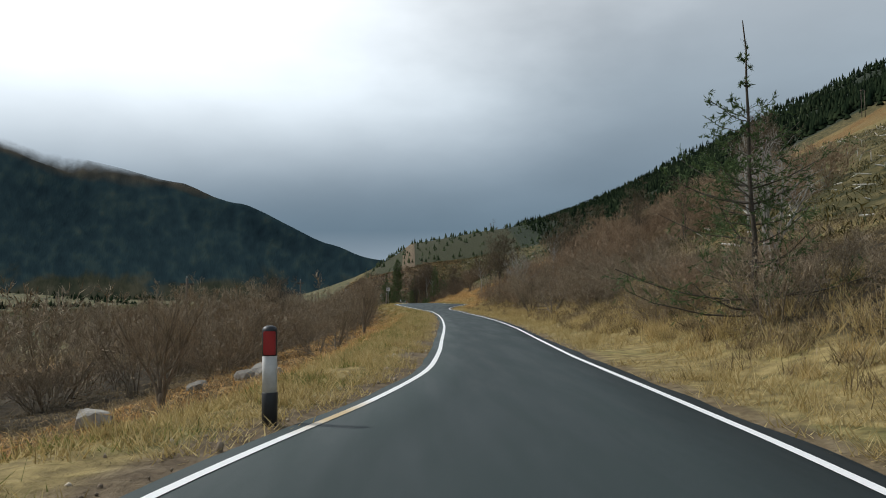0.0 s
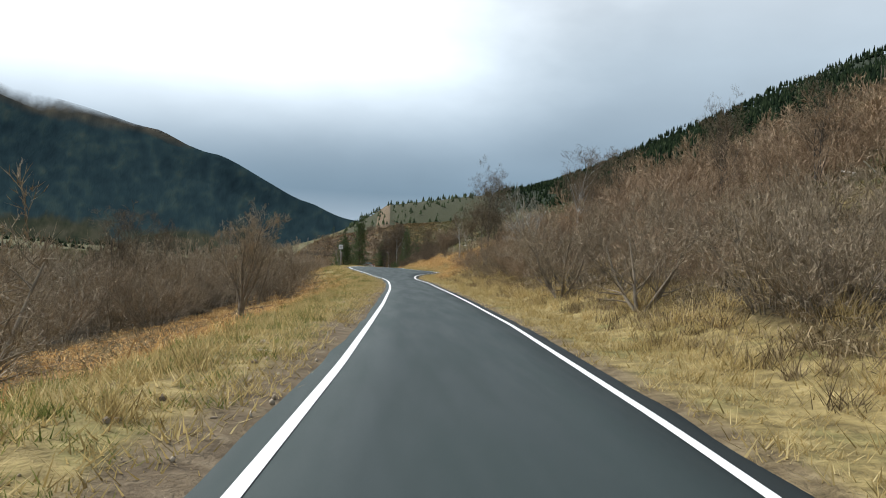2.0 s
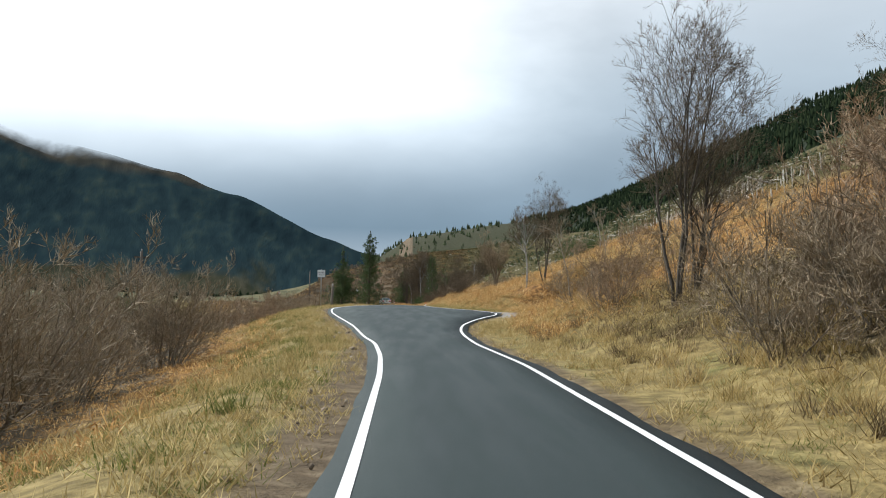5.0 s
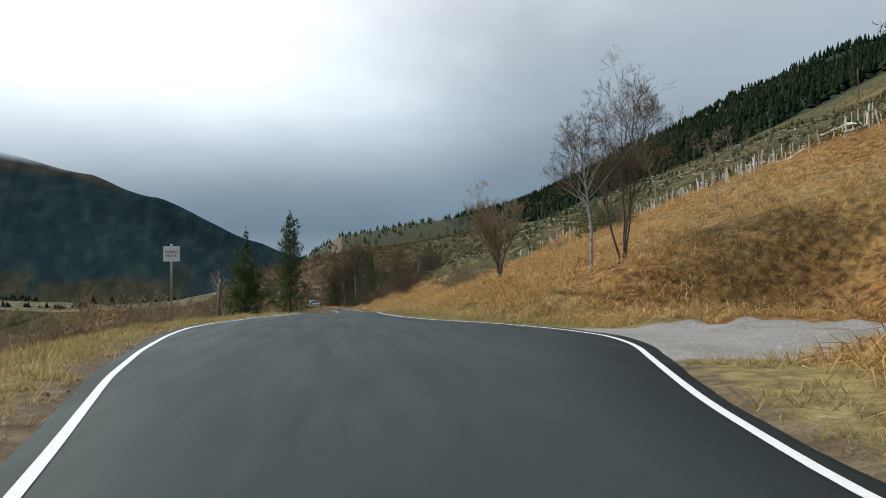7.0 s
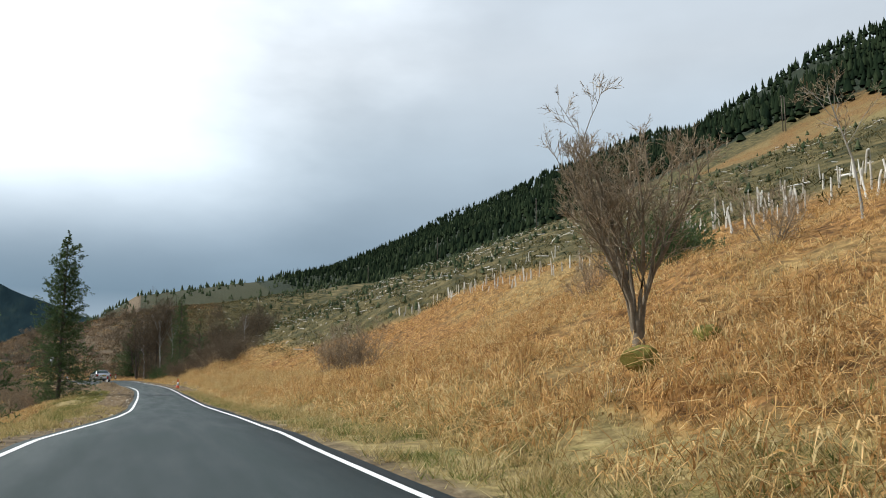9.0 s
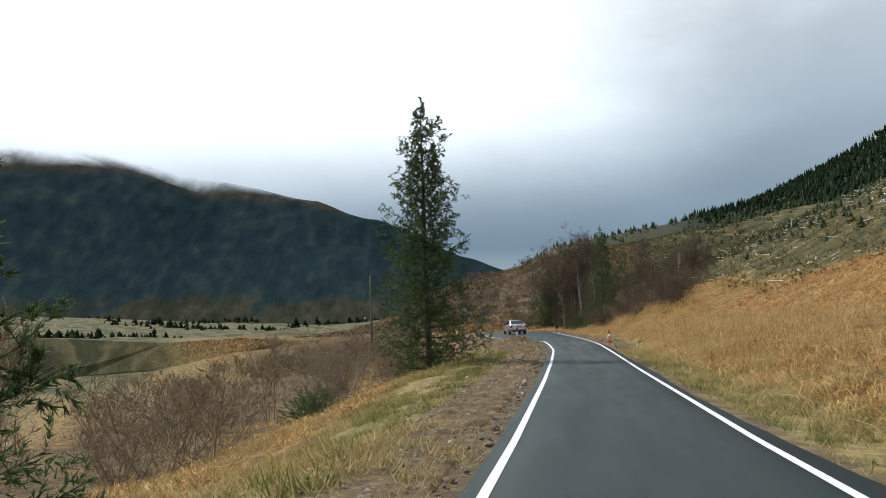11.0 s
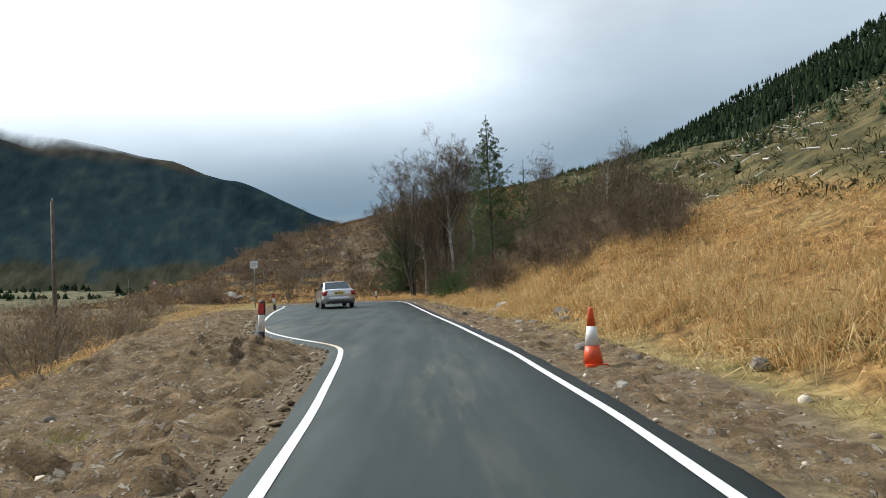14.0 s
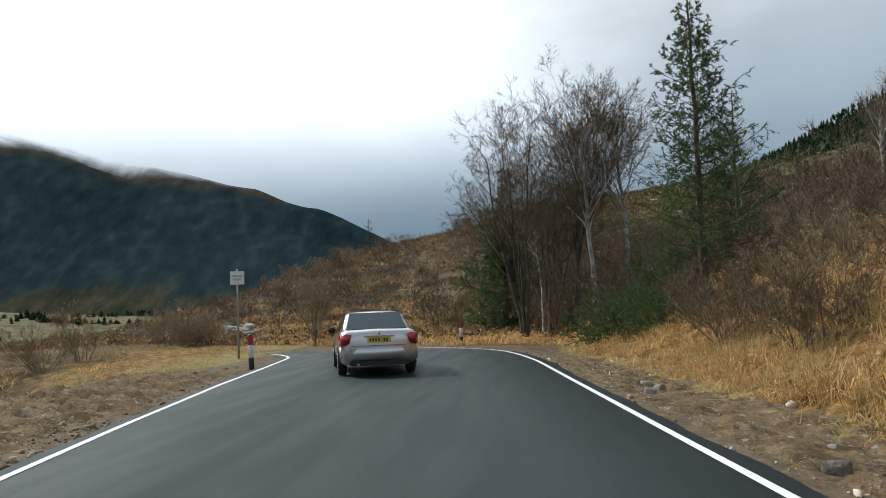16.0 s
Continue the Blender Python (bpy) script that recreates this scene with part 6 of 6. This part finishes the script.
for kind, x, y, rz, s in (
        ("rowan", -4.3, 52.3, 10, .84), ("gnarled", -4.5, 33.7, 0, 1.0), ("gnarled", -5.4, 35.6, 120, .8), ("pale", 7.75, 63.7, 40, .95), ("birch_multi", 7.9, 82.4, 0, .8), ("alder", 8.8, 83.4, 80, .62),
        ("birch_multi", 10.2, 116.3, 20, .73), ("birch", 9.0, 116.1, 100, .70), ("short", 8.2, 127.6, 200, .92), ("slim", 8.3, 98, 60, 1.0), ("slim", 17.5, 131, 20, 1.05), ("slim", 15, 119, 90, .7),
        ("slim", 18.5, 124, 30, .8), ("alder", .3, 240.3, 0, 1.22), ("alder", 1.6, 243, 70, 1.1), ("birch_multi", 2.6, 242.5, 10, 1.3), ("birch", 3.4, 240.5, 50, 1.4), ("birch", 4.9, 241.5, 170, 1.35), ("birch", 1.2, 244, 90, 1.2), ("gnarled", 8.2, 228.4, 30, 1.15),
        ("birch", 15, 238, 10, .62), ("birch_multi", 17, 241, 66, .62), ("birch_multi", 12, 250, 120, .9), ("rowan", -9.4, 241, 40, .7), ("gnarled", 6.4, 49.5, 200, .9),
        ("birch_multi", 17, 62, 140, .62), ("alder", 19, 57, 60, .55), ("alder", 14, 78, 100, .8), ("birch", 11, 66.5, 10, .72), ("alder", -12, 64, 30, .7), ("rowan", -7.6, 20, 50, .72), ("slim", -6, 137, 10, 1.0),
        ("birch_multi", -16, 84, 20, .7), ("alder", 20, 90, 200, .7), ("pale", 10.5, 24, 150, .9), ("pale", 13, 30, 50, 1.0), ("birch", 20, 48, 0, .8), ("birch", 23, 52, 90, .9), ("birch_multi", 26, 60, 40, .8), ("gnarled", 6.3, 41, 20, .9)):
    plant("bare_tree", TREES[kind], x, y, rz, s, LABELS[kind], "tree", "bare trees")

# ---------------------------------------------------------------- grass and bracken
hollow = lambda x, y: 15 < y < 60 and edge_l(y) - x > 3.3
no_lay = lambda x, y: 100.3 < y < 109 and x < edge_r(y) + 10
works = lambda x, y: 186 < y < 222 and x > edge_l(y) - 4.6 or 149 < y <= 186 and x > edge_l(y) - 1.7
blade_field("straw_grass", "dry straw-coloured grass on the left verge", M_STRAW, 1, 155000, verge_places(False, .15, 4.4, 1, 152, 1.0, hollow, .10, 18), (.07, .25), (.014, .028), (.5, 1.2))
blade_field("green_grass", "short green grass tufts on the left verge", M_GREEN, 2, 72000, verge_places(False, .4, 3.8, 1, 150, 1.0, None, .10, 18), (.06, .18), (.010, .020), (.4, 1.1))
blade_field("straw_grass", "dry straw-coloured grass on the soil bank", M_STRAW, 3, 70000, verge_places(False, 1.4, 8, 138, 240, .9, works, .10, 18), (.08, .26), (.010, .022), (.4, 1.1))
blade_field("straw_grass", "dry straw-coloured grass on the right verge", M_STRAW, 4, 165000, verge_places(True, .15, 4.2, 3, 236, 1.0, lambda x, y: no_lay(x, y) or y > 182 and x < edge_r(y) + 2.0, .10, 18), (.07, .26), (.014, .028), (.5, 1.2))
blade_field("green_grass", "green grass tufts on the right verge", M_GREEN, 5, 20000, verge_places(True, .6, 4.6, 60, 236, 1.0, lambda x, y: no_lay(x, y) or y > 182 and x < edge_r(y) + 2.2, .10, 18), (.06, .2), (.010, .020), (.4, 1.1))
blade_field("dead_bracken", "flattened orange-brown dead bracken on the hillside", M_BRACKEN, 6, 240000, verge_places(True, 1.8, 24, 84, 236, 1.35, lambda x, y: no_lay(x, y) or y > 182 and x < edge_r(y) + 2.6 or x > edge_r(y) + bracken_top(x, y), .22, 14), (.2, .6), (.011, .024), (.7, 1.3), "bracken", True)
blade_field("dead_bracken", "flattened orange-brown dead bracken below the verge", M_BRACKEN, 7, 60000, verge_places(False, 2.6, 10, 4, 140, 1.1, None, .2, 14), (.15, .42), (.012, .028), (.6, 1.2), "bracken", True)
blade_field("dead_bracken", "tangled dead bracken and grass under the thicket", M_LITTER, 8, 80000, verge_places(True, 2.6, 14, 4, 88, 1.2, None, .2, 14), (.15, .5), (.012, .028), (.5, 1.2), "bracken", True)
blade_field("straw_grass", "tall bleached grass among the bracken", M_BLEACH, 9, 80000, verge_places(True, 1.5, 14, 108, 236, 1.2, lambda x, y: no_lay(x, y) or y > 182 and x < edge_r(y) + 2.4 or x > edge_r(y) + bracken_top(x, y), .2, 14), (.2, .6), (.010, .022), (.6, 1.2), "grass", True)
blade_field("dead_bracken", "reddish dead bracken in the open hollow beside the verge", M_LITTER, 17, 42000, verge_places(False, 4, 15, 5, 56, 1.1, None, .2, 14), (.15, .4), (.012, .026), (.7, 1.3), "bracken", True)
blade_field("dead_bracken", "upright brown bracken stalks on the bank", M_BRACKEN, 18, 52000, verge_places(True, 2.6, 10, 112, 226, 1.2, lambda x, y: y > 182 and x < edge_r(y) + 3.0, .16, 14), (.3, .75), (.010, .02), (.15, .7), "bracken", True)
blade_field("straw_grass", "tall pale dead grass standing on the bank", M_BLEACH, 19, 36000, verge_places(True, 2.2, 8, 160, 226, 1.2, lambda x, y: y > 182 and x < edge_r(y) + 2.8, .14, 14), (.35, .8), (.010, .018), (.15, .6))
blade_field("green_grass", "fresh green grass along the foot of the bracken bank", M_GREEN, 16, 44000, verge_places(True, .3, 2.7, 110, 178, 1.0, None, .10, 18), (.06, .2), (.012, .022), (.5, 1.1))
blade_field("green_grass", "strip of fresh green grass beside the soil bank", M_GREEN, 10, 52000, verge_places(False, 1.5, 4.2, 152, 190, 1.0, works, .10, 18), (.06, .19), (.012, .022), (.5, 1.1))
blade_field("dead_bracken", "brown dead bracken on the slope below the soil bank", M_BRACKEN, 11, 40000, verge_places(False, 4.2, 14, 138, 230, 1.1, works, .2, 14), (.15, .42), (.014, .03), (.6, 1.2), "bracken", True)
blade_field("straw_grass", "matted dry grass at the start of the left verge", M_STRAW, 12, 26000, verge_places(False, .1, 6, 1, 26, 1.0, hollow, .12, 18), (.06, .22), (.014, .026), (.6, 1.25))
blade_field("straw_grass", "matted dry grass below the soil bank", M_STRAW, 13, 60000, verge_places(False, 3.0, 9, 132, 185, 1.0, works, .14, 18), (.1, .3), (.014, .026), (.5, 1.2))


def heath_places(rng, n):
    """Tufts over the felled slope and the knoll."""
    per = 9
    P = []
    while len(P) < n // per:
        if rng.random() < .62:
            y = rng.uniform(14, 300); x = edge_r(y) + bracken_top(0, y) - 1 + 85 * rng.random() ** 1.5
        else:
            x, y = rng.uniform(-6, 22) + 28 * rng.random() ** 2, rng.uniform(252, 332)
        P.append((x, y, land(x, y)))
    P = np.repeat(np.array(P), per, 0)
    P[:, :2] += rng.normal(size=(len(P), 2)) * .45
    big = np.repeat(rng.uniform(.5, 1.5, len(P) // per), per)
    return P[:, 0], P[:, 1], P[:, 2], big


blade_field("rough_heath", "dark rough heather and grass over felled ground", M_HEATH, 14, 160000, heath_places, (.28, .6), (.03, .09), (.5, 1.2), "heath", True)


def bend_places(rng, n):
    """Rough ground between the bend and the knoll."""
    y = rng.uniform(236, 264, n // 14)
    left = np.interp(y, [p[1] for p in BEND_R], [p[0] for p in BEND_R]) + 1.2
    x = left + (9 - left) * rng.random(len(y))
    z = np.array([land(a, b) for a, b in zip(x, y)])
    r = lambda v, s: np.repeat(v, 14) + rng.normal(size=len(v) * 14) * s
    return r(x, .22), r(y, .22), r(z, .02), np.repeat(rng.uniform(.6, 1.3, len(y)), 14)


blade_field("dead_bracken", "brown dead bracken between the bend and the knoll", M_BRACKEN, 15, 26000, bend_places, (.2, .55), (.02, .045), (.6, 1.2), "bracken", True)


def tussock_field(name, label, mat, seed, right, o0, o1, y0, y1, count, h, skip=None):
    """Dense rounded tufts that stand above the verge grass."""
    def place(rng, n):
        per = n // count
        y = rng.uniform(y0, y1, count); o = rng.uniform(o0, o1, count)
        x = np.array([(edge_r(b) + SHOULDER + a) if right else (edge_l(b) - SHOULDER - a) for a, b in zip(o, y)])
        if skip:
            keep = np.array([not skip(a, b) for a, b in zip(x, y)]); x, y = x[keep], y[keep]
        z = np.array([land(a, b) for a, b in zip(x, y)])
        r = rng.uniform(.07, .2, len(x))
        rp = lambda v: np.repeat(v, per)
        return rp(x) + rng.normal(size=len(x) * per) * rp(r), rp(y) + rng.normal(size=len(x) * per) * rp(r), rp(z), rp(rng.uniform(.6, 1.25, len(x)))
    blade_field(name, label, mat, seed, count * 60, place, h, (.010, .020), (.25, .95))


tussock_field("grass_tussocks", "olive tufts of coarse grass standing on the left verge", M_GREEN, 21, False, .9, 4.6, 2, 150, 420, (.14, .30), hollow)
tussock_field("grass_tussocks", "straw-coloured tufts of coarse grass on the left verge", M_STRAW, 22, False, .7, 4.8, 2, 150, 760, (.14, .30), hollow)
tussock_field("grass_tussocks", "straw-coloured tufts of coarse grass on the right verge", M_STRAW, 23, True, .7, 4.4, 4, 182, 640, (.16, .36), no_lay)
tussock_field("grass_tussocks", "brown tufts of dead grass at the foot of the thicket", M_LITTER, 24, True, 1.6, 6, 4, 92, 480, (.18, .4))
tussock_field("grass_tussocks", "tall bleached tufts of dead grass at the foot of the thicket", M_BLEACH, 25, True, 1.6, 6.5, 4, 96, 420, (.25, .6))


def knoll_places(rng, n):
    """The brown slope of the knoll behind the bend."""
    y = rng.uniform(242, 330, n // 14); x = -34 + 52 * rng.random(n // 14)
    z = np.array([land(a, b) for a, b in zip(x, y)])
    r = lambda v, s: np.repeat(v, 14) + rng.normal(size=len(v) * 14) * s
    return r(x, .4), r(y, .4), r(z, .03), np.repeat(rng.uniform(.6, 1.4, len(y)), 14)


blade_field("dead_bracken", "dull brown bracken and heather over the knoll", M_KNOLL, 26, 84000, knoll_places, (.3, .7), (.03, .07), (.6, 1.2), "bracken", True)
blade_field("dead_bracken", "rust-coloured bracken in patches over the knoll", M_BRACKEN, 27, 12000, knoll_places, (.3, .65), (.03, .06), (.6, 1.2), "bracken", True)
